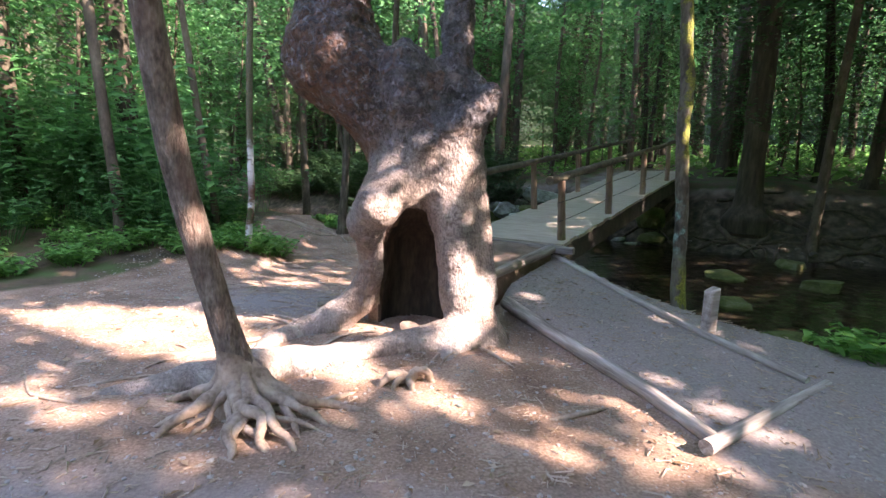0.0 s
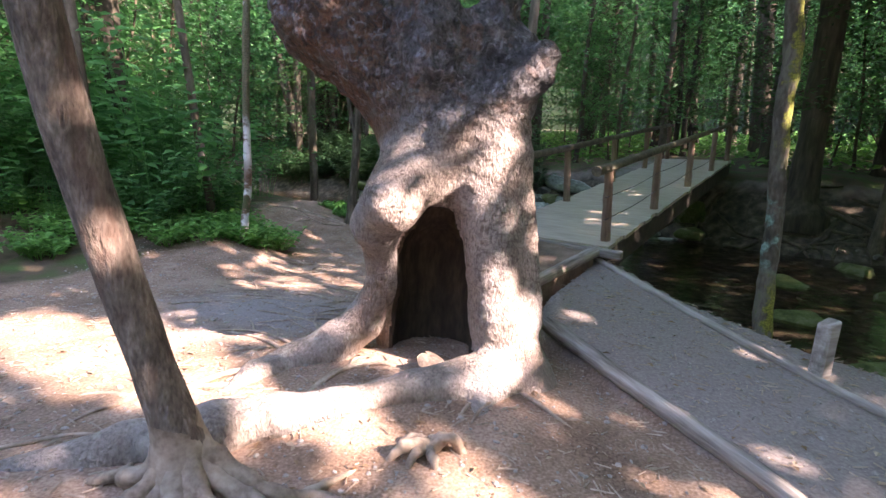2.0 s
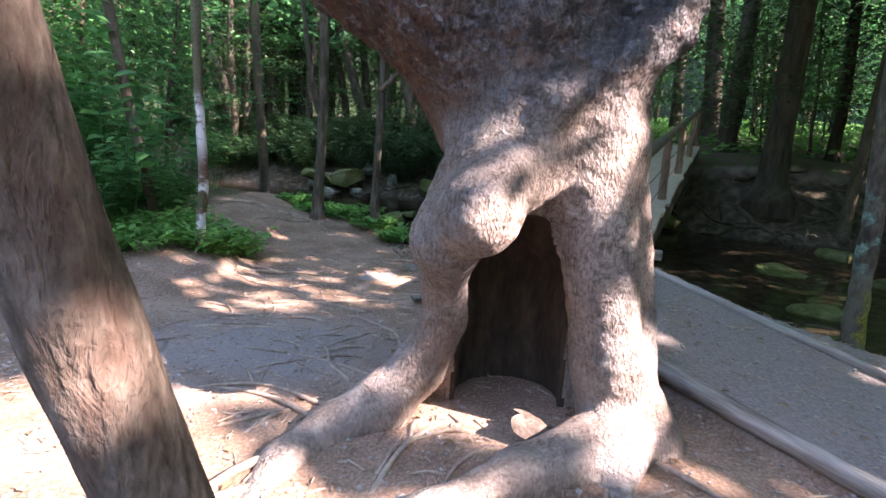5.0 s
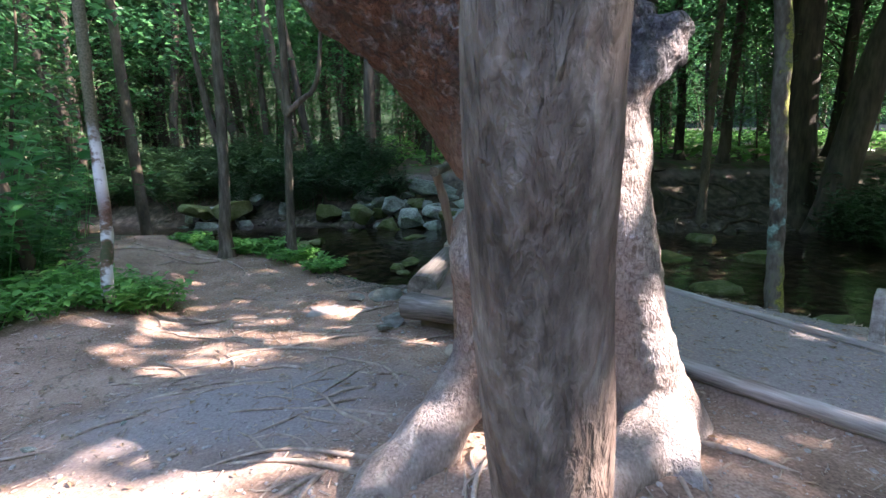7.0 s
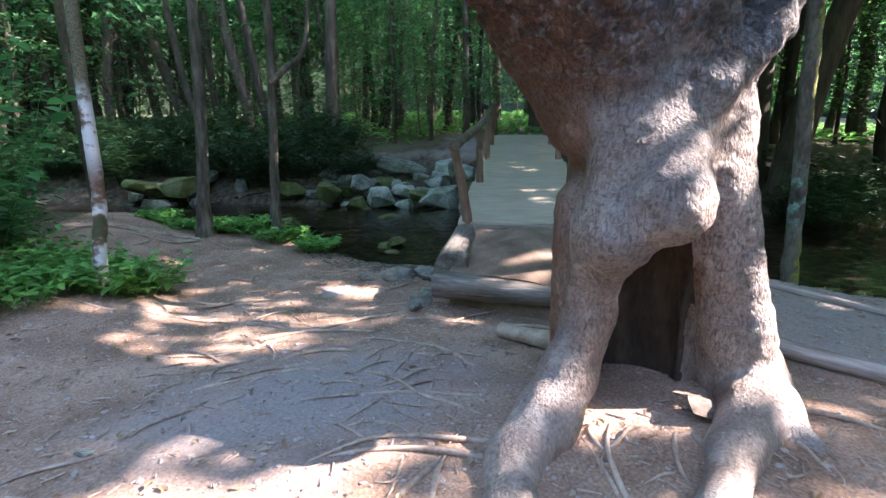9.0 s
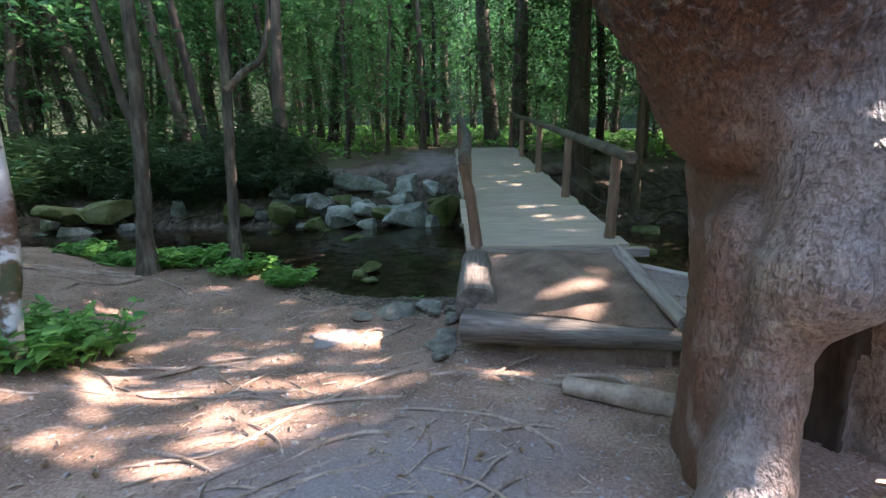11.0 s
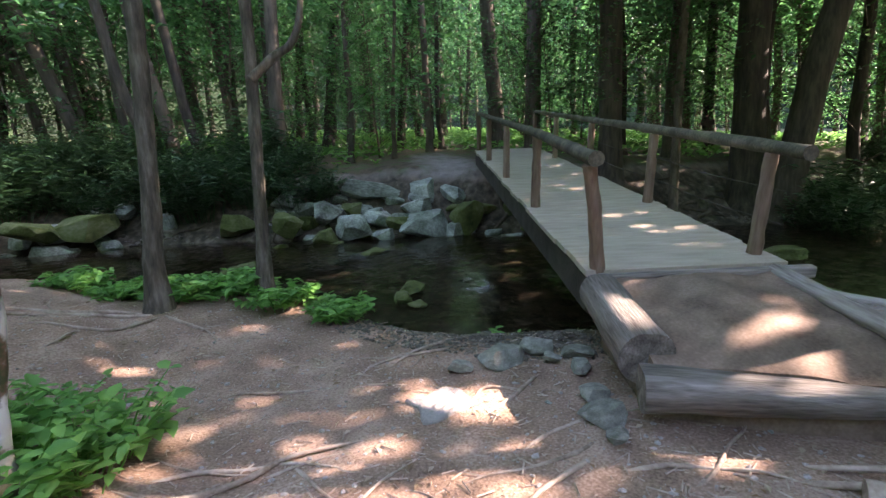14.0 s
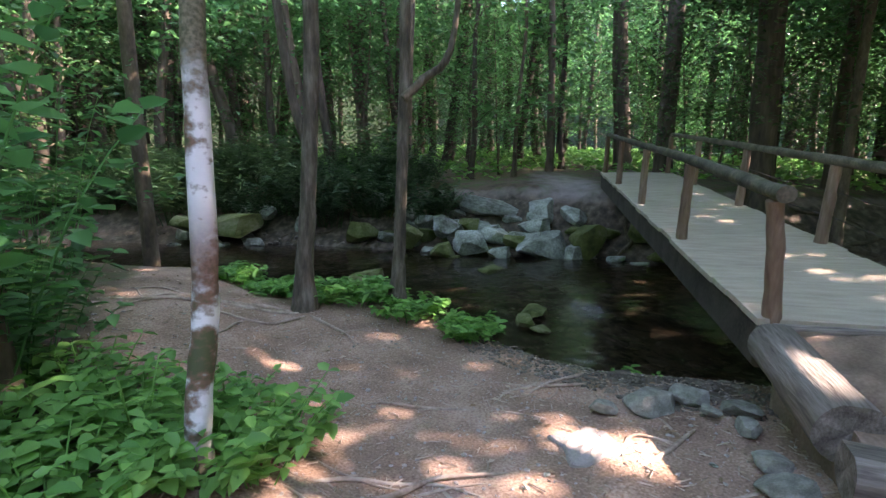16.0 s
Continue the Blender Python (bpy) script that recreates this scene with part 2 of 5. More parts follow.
def grown_over(m, bands):
    """Moss and lichen in patches on one side of a bark, within bands of height."""
    n, l = m.node_tree.nodes, m.node_tree.links
    b = n["Principled BSDF"]
    base = b.inputs["Base Color"].links[0].from_socket
    tc, sep, g, dot = n.new("ShaderNodeTexCoord"), n.new("ShaderNodeSeparateXYZ"), n.new("ShaderNodeNewGeometry"), n.new("ShaderNodeVectorMath")
    l.new(tc.outputs["Object"], sep.inputs[0])
    dot.operation, dot.inputs[1].default_value = "DOT_PRODUCT", (0.75, -0.66, 0)
    l.new(g.outputs["True Normal"], dot.inputs[0])
    for z0, z1, side, cols, scale, edge in bands:
        lo, hi, nz, r, fine = n.new("ShaderNodeMapRange"), n.new("ShaderNodeMapRange"), n.new("ShaderNodeTexNoise"), n.new("ShaderNodeValToRGB"), n.new("ShaderNodeTexNoise")
        lo.inputs[1].default_value, lo.inputs[2].default_value = z0 - 0.2, z0 + 0.1
        hi.inputs[1].default_value, hi.inputs[2].default_value = z1 + 0.2, z1 - 0.1
        l.new(sep.outputs["Z"], lo.inputs[0]), l.new(sep.outputs["Z"], hi.inputs[0])
        nz.inputs["Scale"].default_value, nz.inputs["Detail"].default_value = scale, 6
        fine.inputs["Scale"].default_value, fine.inputs["Detail"].default_value = 60, 4
        l.new(tc.outputs["Object"], nz.inputs[0]), l.new(tc.outputs["Object"], fine.inputs[0])
        r.color_ramp.elements[0].color, r.color_ramp.elements[1].color = (*cols[0], 1), (*cols[1], 1)
        r.color_ramp.elements[0].position, r.color_ramp.elements[1].position = 0.35, 0.65
        l.new(fine.outputs[0], r.inputs[0])
        f1, f2, f3, th, mx = n.new("ShaderNodeMath"), n.new("ShaderNodeMath"), n.new("ShaderNodeMath"), n.new("ShaderNodeMapRange"), n.new("ShaderNodeMix")
        f1.operation, f2.operation, f3.operation, mx.data_type = "MULTIPLY_ADD", "MULTIPLY", "MULTIPLY", "RGBA"
        l.new(dot.outputs["Value"], f1.inputs[0]), l.new(nz.outputs[0], f1.inputs[2])
        f1.inputs[1].default_value = side
        th.inputs[1].default_value, th.inputs[2].default_value = edge, edge + 0.12
        l.new(f1.outputs[0], th.inputs[0]), l.new(th.outputs[0], f2.inputs[0]), l.new(lo.outputs[0], f2.inputs[1])
        l.new(f2.outputs[0], f3.inputs[0]), l.new(hi.outputs[0], f3.inputs[1])
        l.new(f3.outputs[0], mx.inputs[0]), l.new(base, mx.inputs[6]), l.new(r.outputs[0], mx.inputs[7])
        base = mx.outputs[2]
    l.new(base, b.inputs["Base Color"])


grown_over(MOSSBARK, ((1.9, 4.5, 0.16, ((0.09, 0.1, 0.02), (0.27, 0.28, 0.05)), 9, 0.54), (-0.1, 0.65, 0.2, ((0.09, 0.1, 0.02), (0.3, 0.3, 0.05)), 9, 0.47), (0.95, 1.4, -0.04, ((0.1, 0.18, 0.15), (0.25, 0.42, 0.36)), 9, 0.52)))
grown_over(BIRCHBARK, ((1.26, 1.4, 0.0, ((0.11, 0.055, 0.035), (0.2, 0.11, 0.075)), 6, 0.25), (2.15, 12, 0.1, ((0.06, 0.065, 0.03), (0.17, 0.15, 0.09)), 7, 0.34), (-0.1, 0.45, 0.1, ((0.05, 0.06, 0.025), (0.13, 0.12, 0.07)), 8, 0.42)))
CREEKBARK = material("creekside_bark", [(0.03, 0.025, 0.016), (0.09, 0.075, 0.053), (0.18, 0.157, 0.12)], 14, 0.9, 1.0, 50, (1, 1, 0.22), dist=0.03, fine_mix=0.3)
BANKSTONE = material("bank_stone", [(0.11, 0.112, 0.09), (0.2, 0.205, 0.17), (0.31, 0.32, 0.275)], 5, 0.85, 0.8, 30, dist=0.02, vary=0.15)
LOG = material("weathered_log", [(0.10, 0.083, 0.07), (0.25, 0.215, 0.19), (0.37, 0.33, 0.3), (0.5, 0.46, 0.42)], 16, 0.85, 0.9, 70, (0.09, 1, 1), dist=0.015, vary=0.1, fine_mix=0.3)
# darker copy of LOG, with the shade on the approach logs put into it
DARKLOG = material("dark_log", [(0.05, 0.043, 0.034), (0.13, 0.113, 0.095), (0.21, 0.188, 0.165), (0.33, 0.3, 0.27)], 12, 0.85, 0.9, 60, (0.12, 1, 1), dist=0.02, fine_mix=0.35)
POST = material("post_wood", [(0.10, 0.06, 0.04), (0.2, 0.135, 0.095), (0.32, 0.24, 0.18)], 6, 0.8, 0.6, 40, (1, 1, 0.15), vary=0.15, dist=0.01)
RAIL = material("rail_wood", [(0.035, 0.034, 0.022), (0.085, 0.078, 0.053), (0.19, 0.165, 0.115)], 5, 0.8, 0.6, 40, dist=0.01, vary=0.1)
DECK = material("deck_plank", [(0.32, 0.275, 0.21), (0.42, 0.365, 0.285), (0.5, 0.445, 0.355)], 2.5, 0.85, 0.3, 40, (1, 5, 1), dist=0.004, vary=0.08)
BEAM = material("dark_beam", [(0.02, 0.016, 0.012), (0.05, 0.042, 0.032), (0.08, 0.066, 0.05)], 4, 0.9, 0.5, 30)
ROCK = material("grey_boulder", [(0.06, 0.07, 0.05), (0.2, 0.23, 0.19), (0.42, 0.47, 0.405)], 3.0, 0.75, 0.9, 24, dist=0.03, vary=0.12)
MOSSROCK = material("mossy_boulder", [(0.03, 0.045, 0.01), (0.08, 0.105, 0.025), (0.16, 0.175, 0.09)], 3, 0.9, 0.6, 20, dist=0.03, vary=0.1)
ROOTWOOD = material("worn_root", [(0.16, 0.112, 0.08), (0.33, 0.252, 0.195), (0.48, 0.39, 0.31)], 8, 0.8, 0.8, 40, dist=0.015, vary=0.1)
LEAF = leaf_material("broadleaf", (0.025, 0.1, 0.032), (0.078, 0.24, 0.076))
FARLEAF = leaf_material("canopy_leaf", (0.024, 0.088, 0.034), (0.072, 0.205, 0.074), 0.45)
HEMLEAF = leaf_material("hemlock_needles", (0.015, 0.045, 0.015), (0.05, 0.11, 0.035), 0.35)
SPRAY = leaf_material("sapling_leaf", (0.03, 0.13, 0.045), (0.1, 0.3, 0.1))
FERN = leaf_material("ground_plant", (0.055, 0.19, 0.045), (0.16, 0.38, 0.1))
DARKLEAF = leaf_material("rhododendron_leaf", (0.018, 0.052, 0.022), (0.05, 0.115, 0.045), 0.25)
DEADLEAF = leaf_material("dead_leaf", (0.16, 0.09, 0.04), (0.42, 0.33, 0.24), 0.15)


# ---- mesh helpers ----
def thing(name, label, category, group="", kind="", at=(0, 0, 0)):
    ob = tagged(new(name), label, category, group, kind)
    ob.location = at
    return ob


def mesh_np(name, V, F, mat, parent=None, smooth=True, label=""):
    """One mesh from arrays of vertices and faces of equal size."""
    V, F = np.asarray(V, np.float32), np.asarray(F, np.int32)
    me = bpy.data.meshes.new(name)
    k = F.shape[1]
    me.vertices.add(len(V)), me.loops.add(F.size), me.polygons.add(len(F))
    me.vertices.foreach_set("co", V.ravel())
    me.loops.foreach_set("vertex_index", F.ravel())
    me.polygons.foreach_set("loop_start", np.arange(0, F.size, k, dtype=np.int32))
    me.polygons.foreach_set("use_smooth", np.full(len(F), smooth))
    me.update(calc_edges=True)
    me.validate()
    me.materials.append(mat)
    ob = new(name, me)
    ob.parent = parent
    if label:
        ob["label"] = label
    return ob


def part(name, bm, mat, parent, label="", smooth=False):
    me = bpy.data.meshes.new(name)
    for f in bm.faces:
        f.smooth = smooth
    bm.to_mesh(me), bm.free()
    me.materials.append(mat)
    ob = new(name, me)
    ob.parent = parent
    if label:
        ob["label"] = label
    return ob


def wob(p, s, seed=0.0):
    """Smooth pseudo-noise of arrays of points, about -1 to 1."""
    x, y, z = p[..., 0] * s + seed * 1.7, p[..., 1] * s - seed * 2.3, p[..., 2] * s + seed
    return (np.sin(x * 1.7 + 1.3 * np.sin(y * 1.1 + z)) + np.sin(y * 2.1 + 1.2 * np.sin(z * 1.3 + x)) + np.sin(z * 1.9 + 1.4 * np.sin(x * 0.9 - y))) / 3


def tube(points, radii, sides=10, lump=0.0, seed=0.0, sub=4):
    """A closed, tapered tube along a smoothed line of points. Returns vertices and quads."""
    P, R = np.array(points, float), np.array(radii, float)
    n = (len(P) - 1) * sub + 1
    u, k = np.linspace(0, len(P) - 1, n), np.arange(len(P))
    if len(P) > 2:
        E_ = np.vstack([2 * P[0] - P[1], P, 2 * P[-1] - P[-2]])
        i = np.minimum(u.astype(int), len(P) - 2)
        f = (u - i)[:, None]
        a, b, c, d = E_[i], E_[i + 1], E_[i + 2], E_[i + 3]
        Q = 0.5 * (2 * b + (c - a) * f + (2 * a - 5 * b + 4 * c - d) * f ** 2 + (3 * b - a - 3 * c + d) * f ** 3)
    else:
        Q = np.stack([np.interp(u, k, P[:, j]) for j in range(3)], 1)
    rr = np.interp(u, k, R)
    T = np.gradient(Q, axis=0)
    T /= np.linalg.norm(T, axis=1)[:, None] + 1e-9
    ref = np.array([0, 0, 1.0]) if abs(T[:, 2]).mean() < 0.8 else np.array([1.0, 0, 0])
    A = np.cross(T, ref)
    A /= np.linalg.norm(A, axis=1)[:, None] + 1e-9
    B = np.cross(T, A)
    th = np.linspace(0, 2 * np.pi, sides, endpoint=False)
    ring = A[:, None] * np.cos(th)[None, :, None] + B[:, None] * np.sin(th)[None, :, None]
    V = Q[:, None] + ring * rr[:, None, None]
    if lump:
        V = V + ring * (rr[:, None, None] * lump * (wob(V, 2.2 / max(rr.mean(), 0.02) * 0.35, seed) + 0.5 * wob(V, 5 / max(rr.mean(), 0.02) * 0.35, seed + 3))[..., None])
    V = V.reshape(-1, 3)
    F = [(i * sides + j, i * sides + (j + 1) % sides, (i + 1) * sides + (j + 1) % sides, (i + 1) * sides + j) for i in range(n - 1) for j in range(sides)]
    c0, c1 = len(V), len(V) + 1
    V = np.vstack([V, Q[:1], Q[-1:]])
    F += [(c0, (j + 1) % sides, j, j) for j in range(sides)]
    F += [(c1, (n - 1) * sides + j, (n - 1) * sides + (j + 1) % sides, (n - 1) * sides + (j + 1) % sides) for j in range(sides)]
    return V, np.array(F)


def join(pieces):
    V, F, o = [], [], 0
    for v, f in pieces:
        V.append(v), F.append(np.asarray(f) + o)
        o += len(v)
    return np.vstack(V), np.vstack(F)


def quads_to_mesh(name, vf, mat, parent=None, smooth=True, label=""):
    """Like mesh_np, but a face may repeat its last corner (a triangle)."""
    V, F = vf
    bm = bmesh.new()
    vs = [bm.verts.new(v) for v in V]
    for f in F:
        ids = list(dict.fromkeys(int(i) for i in f))
        if len(ids) > 2:
            try:
                bm.faces.new([vs[i] for i in ids])
            except ValueError:
                pass
    bmesh.ops.recalc_face_normals(bm, faces=bm.faces[:])
    for e in bm.edges:
        if len(e.link_faces) == 2 and len(e.link_faces[0].verts) != len(e.link_faces[1].verts):
            e.smooth = False
    return part(name, bm, mat, parent, label, smooth)


def leaves(C, D, N, L, W, fold=0.25, fine=False):
    """Folded four-cornered leaves: base, sides and tip. C, D, N are n x 3; L, W are n."""
    D = D / (np.linalg.norm(D, axis=1)[:, None] + 1e-9)
    S = np.cross(D, N)
    S /= np.linalg.norm(S, axis=1)[:, None] + 1e-9
    U = np.cross(S, D)
    L, W = L[:, None], W[:, None]
    if not fine:
        mid = C + D * L * 0.42
        V = np.stack([C, mid + S * W / 2 + U * W * fold, C + D * L, mid - S * W / 2 + U * W * fold], 1).reshape(-1, 3)
        return V, np.arange(len(C) * 4).reshape(-1, 4)
    a, b = C + D * L * 0.28 + U * W * fold * 0.8, C + D * L * 0.68 + U * W * fold * 0.5
    V = np.stack([C, C + D * L - U * L * 0.12, a + S * W * 0.5, b + S * W * 0.36, a - S * W * 0.5, b - S * W * 0.36], 1).reshape(-1, 3)
    k = (np.arange(len(C)) * 6)[:, None]
    return V, np.vstack([k + np.array([0, 2, 3, 1]), k + np.array([0, 1, 5, 4])])


RNG = np.random.default_rng(7)


def cloud(centers, spread, count, size, rng, flat=0.35, droop=0.2):
    """Leaves scattered round each centre, mostly lying flat."""
    C = np.repeat(np.asarray(centers, float), count, 0)
    n = len(C)
    off = rng.normal(size=(n, 3)) * np.array([1, 1, flat]) * spread
    az = rng.uniform(0, 2 * np.pi, n)
    D = np.stack([np.cos(az), np.sin(az), rng.normal(-droop, 0.3, n)], 1)
    N = rng.normal(size=(n, 3)) * 0.45 + np.array([0, 0, 1.0])
    L = size * rng.uniform(0.6, 1.3, n)
    return leaves(C + off, D, N, L, L * rng.uniform(0.42, 0.62, n))


# ---- lie of the land ----
BANK_X = np.array([-60, -20, -10, -5.4, -3.8, -2.6, -1.3, -0.8, -0.2, 0.8, 1.75, 2.2, 2.8, 3.6, 5.0, 9.0, 20, 60])
BANK_Y = np.array([46, 23, 17.5, 14.4, 13.3, 12.4, 11.5, 10.3, 9.2, 8.4, 7.7, 6.0, 5.0, 4.3, 3.6, 2.4, -2, -20])
FAR_X = np.array([-60, -20, -10, -5, -2, 0, 2, 4, 5.2, 6.2, 7.5, 10, 14, 30, 60])
FAR_Y = np.array([62, 33, 24.5, 21.5, 20.3, 18.8, 17.2, 15.8, 14.4, 13.0, 11.8, 10.6, 9.0, 3, -10])


def smooth01(t):
    t = np.clip(t, 0, 1)
    return t * t * (3 - 2 * t)


def water_level(x, y):
    yb, yf = np.interp(x, BANK_X, BANK_Y), np.interp(x, FAR_X, FAR_Y)
    return -0.28 + 0.38 * smooth01((y - yb) / (yf - yb + 1e-6))


def ramp_edge(y):
    return np.interp(y, [2.66, 3.4, 4.1, 5.1, 5.7, 6.95], [1.64, 1.45, 1.13, 0.72, 0.76, 1.55])


def land(x, y):
    """Height of the ground at x, y (arrays)."""
    x, y = np.asarray(x, float), np.asarray(y, float)
    yb, yf = np.interp(x, BANK_X, BANK_Y), np.interp(x, FAR_X, FAR_Y)
    p = np.stack([x, y, 0 * x], -1)
    near = 0.02 + 0.03 * wob(p, 0.8) + 0.012 * wob(p, 3.0, 2)
    near = near + 0.10 * np.exp(-((x + 0.1) ** 2 / 0.9 + (y - 4.4) ** 2 / 0.8))
    near = near + 0.28 * smooth01((y - 9.0) / 2.5) * smooth01((0.5 - x) / 1.5)
    near = near + 0.30 * smooth01((-x - 2.5) / 1.3) * smooth01((y - 6.3) / 2.0) + 0.07 * np.maximum(0, -x - 4.5) * smooth01((y - 5) / 3)
    # the gravel ramp rises between its two border logs
    m = smooth01((x - ramp_edge(y)) / 0.22 + 0.5) * smooth01((y - 2.2) / 0.8)
    near = near * (1 - m) + np.interp(y, [2.2, 3.5, 4.75, 7.2], [0.02, 0.1, 0.25, 0.55]) * m
    far = 0.30 + 1.55 * smooth01((y - yf) / 2.4) + 0.10 * wob(p, 0.5, 4) + 0.05 * wob(p, 1.6, 5) + 0.11 * np.clip(y - yf - 2.4, 0, 45)
    bed = water_level(x, y) - 0.22 + 0.09 * wob(p, 1.1, 7) + 0.06 * wob(p, 2.7, 8)
    a = smooth01((y - yb + 0.25) / 0.75)
    h = near * (1 - a) + bed * a
    b = smooth01((y - yf + 0.5) / 0.7)
    return h * (1 - b) + far * b


def axis(lo, hi, step, reach, grow=1.16):
    c = list(np.arange(lo, hi, step))
    s, v = step, c[-1]
    while v < reach:
        s *= grow
        v += s
        c.append(v)
    s, v = step, c[0]
    while v > -reach:
        s *= grow
        v -= s
        c.insert(0, v)
    return np.array(c)


def z_at(x, y):
    return float(land(np.array(x), np.array(y)))


def sheet(name, gx, gy, zfun, mat, keep=None):
    X, Y = np.meshgrid(gx, gy)
    V = np.stack([X, Y, zfun(X, Y)], -1).reshape(-1, 3)
    i = np.arange(len(gx) * len(gy)).reshape(len(gy), len(gx))
    F = np.stack([i[:-1, :-1], i[:-1, 1:], i[1:, 1:], i[1:, :-1]], -1).reshape(-1, 4)
    if keep is not None:
        c = V[F].mean(1)
        F = F[keep(c[:, 0], c[:, 1])]
    return mesh_np(name, V, F, mat)


def ground_material():
    """Trodden soil, with forest floor, grey gravel cover and creek bed mixed in where the plan says so."""
    m = SOIL
    n, l = m.node_tree.nodes, m.node_tree.links
    bsdf = n["Principled BSDF"]
    base = bsdf.inputs["Base Color"].links[0].from_socket
    tc = n.new("ShaderNodeTexCoord")
    for name, cols, scale in (("grey_cover", [(0.215, 0.18, 0.17), (0.26, 0.222, 0.208), (0.31, 0.268, 0.252)], 45), ("floor", [(0.05, 0.04, 0.022), (0.10, 0.07, 0.042), (0.06, 0.075, 0.025), (0.05, 0.10, 0.022)], 2.2),
                              ("bed", [(0.03, 0.026, 0.018), (0.075, 0.06, 0.042), (0.16, 0.135, 0.10)], 5)):
        at, nz, r, mx, jit, ad = n.new("ShaderNodeAttribute"), n.new("ShaderNodeTexNoise"), n.new("ShaderNodeValToRGB"), n.new("ShaderNodeMix"), n.new("ShaderNodeTexNoise"), n.new("ShaderNodeMath")
        at.attribute_name = name
        nz.inputs["Scale"].default_value, nz.inputs["Detail"].default_value = scale, 8
        jit.inputs["Scale"].default_value, jit.inputs["Detail"].default_value = 3.0, 6
        l.new(tc.outputs["Object"], nz.inputs[0]), l.new(tc.outputs["Object"], jit.inputs[0])
        while len(r.color_ramp.elements) < len(cols):
            r.color_ramp.elements.new(0.5)
        for i, (e, c) in enumerate(zip(r.color_ramp.elements, cols)):
            e.position, e.color = 0.33 + 0.34 * i / (len(cols) - 1), (*c, 1)
        l.new(nz.outputs[0], r.inputs[0])
        ad.operation = "MULTIPLY_ADD"
        l.new(jit.outputs[0], ad.inputs[0])
        ad.inputs[1].default_value = 0.7
        ad2, ad3 = n.new("ShaderNodeMath"), n.new("ShaderNodeMath")
        l.new(at.outputs["Fac"], ad.inputs[2])
        ad2.operation, ad2.inputs[1].default_value = "SUBTRACT", 0.55
        ad3.operation, ad3.use_clamp, ad3.inputs[1].default_value = "MULTIPLY", True, 2.2
        l.new(ad.outputs[0], ad2.inputs[0]), l.new(ad2.outputs[0], ad3.inputs[0])
        mx.data_type = "RGBA"
        l.new(ad3.outputs[0], mx.inputs[0]), l.new(base, mx.inputs[6]), l.new(r.outputs[0], mx.inputs[7])
        base = mx.outputs[2]
    l.new(base, bsdf.inputs["Base Color"])
    clod, bp = n.new("ShaderNodeTexNoise"), n.new("ShaderNodeBump")
    clod.inputs["Scale"].default_value, clod.inputs["Detail"].default_value, clod.inputs["Roughness"].default_value = 4.0, 10, 0.6
    bp.inputs["Strength"].default_value, bp.inputs["Distance"].default_value = 0.6, 0.05
    l.new(tc.outputs["Object"], clod.inputs[0]), l.new(clod.outputs[0], bp.inputs["Height"])
    l.new(bp.outputs[0], bsdf.inputs["Normal"].links[0].from_node.inputs["Normal"])


def covers(x, y):
    yb, yf = np.interp(x, BANK_X, BANK_Y), np.interp(x, FAR_X, FAR_Y)
    bed = smooth01((y - yb + 0.15 + 0.85 * np.exp(-((x - 0.2) / 0.6) ** 2)) / 0.5) * (1 - smooth01((y - yf - 1.0) / 1.4))
    # grey cover: gravel ramp, plus grey round (-2, 5.7) and below y 2.6
    grey_cover = smooth01((x - ramp_edge(y)) / 0.2 + 0.5) * smooth01((y - 2.0) / 0.8) + 0.75 * np.exp(-((x + 2.0) ** 2 / 1.6 + (y - 5.7) ** 2 / 0.8)) + 0.8 * smooth01((2.6 - y) / 1.0)
    left = smooth01((-x - np.interp(y, [3, 5.8, 7, 8.2, 8.9, 9.6, 30], [8, 5.4, 4.5, 3.8, 3.1, 4.2, 4.2])) / 0.5 + 0.4) * (1 - bed)
    far = smooth01((y - yf - 1.4) / 1.0)
    trail = np.exp(-(((x - 6) * 0.8 - (y - 16.5) * 0.25) ** 2) / 1.2 - (y - 17) ** 2 / 6)
    return {"bed": bed, "grey_cover": np.clip(grey_cover, 0, 1) * (1 - bed), "floor": np.maximum(left, far * (1 - 0.8 * trail))}


ground_material()
ground = tagged(sheet("ground", axis(-6, 4.5, 0.07, 400), axis(-1, 14, 0.07, 400), land, SOIL), "packed brown forest soil with a creek bed cut into it", "ground", kind="structure")
_co = np.empty(len(ground.data.vertices) * 3, np.float32)
ground.data.vertices.foreach_get("co", _co)
for _k, _v in covers(_co[0::3], _co[1::3]).items():
    ground.data.attributes.new(_k, "FLOAT", "POINT").data.foreach_set("value", _v.astype(np.float32))
WATER = bpy.data.materials.new("creek_water")
WATER.use_nodes = True
_n, _l = WATER.node_tree.nodes, WATER.node_tree.links
_b = _n["Principled BSDF"]
_b.inputs["Base Color"].default_value, _b.inputs["Roughness"].default_value = (0.35, 0.3, 0.22, 1), 0.04
_b.inputs["Transmission Weight"].default_value, _b.inputs["IOR"].default_value = 1.0, 1.33
_t, _w, _p = _n.new("ShaderNodeTexCoord"), _n.new("ShaderNodeTexNoise"), _n.new("ShaderNodeBump")
_w.inputs["Scale"].default_value, _w.inputs["Detail"].default_value = 4.0, 3
_p.inputs["Strength"].default_value, _p.inputs["Distance"].default_value = 0.35, 0.05
_l.new(_t.outputs["Object"], _w.inputs[0]), _l.new(_w.outputs[0], _p.inputs["Height"]), _l.new(_p.outputs[0], _b.inputs["Normal"])
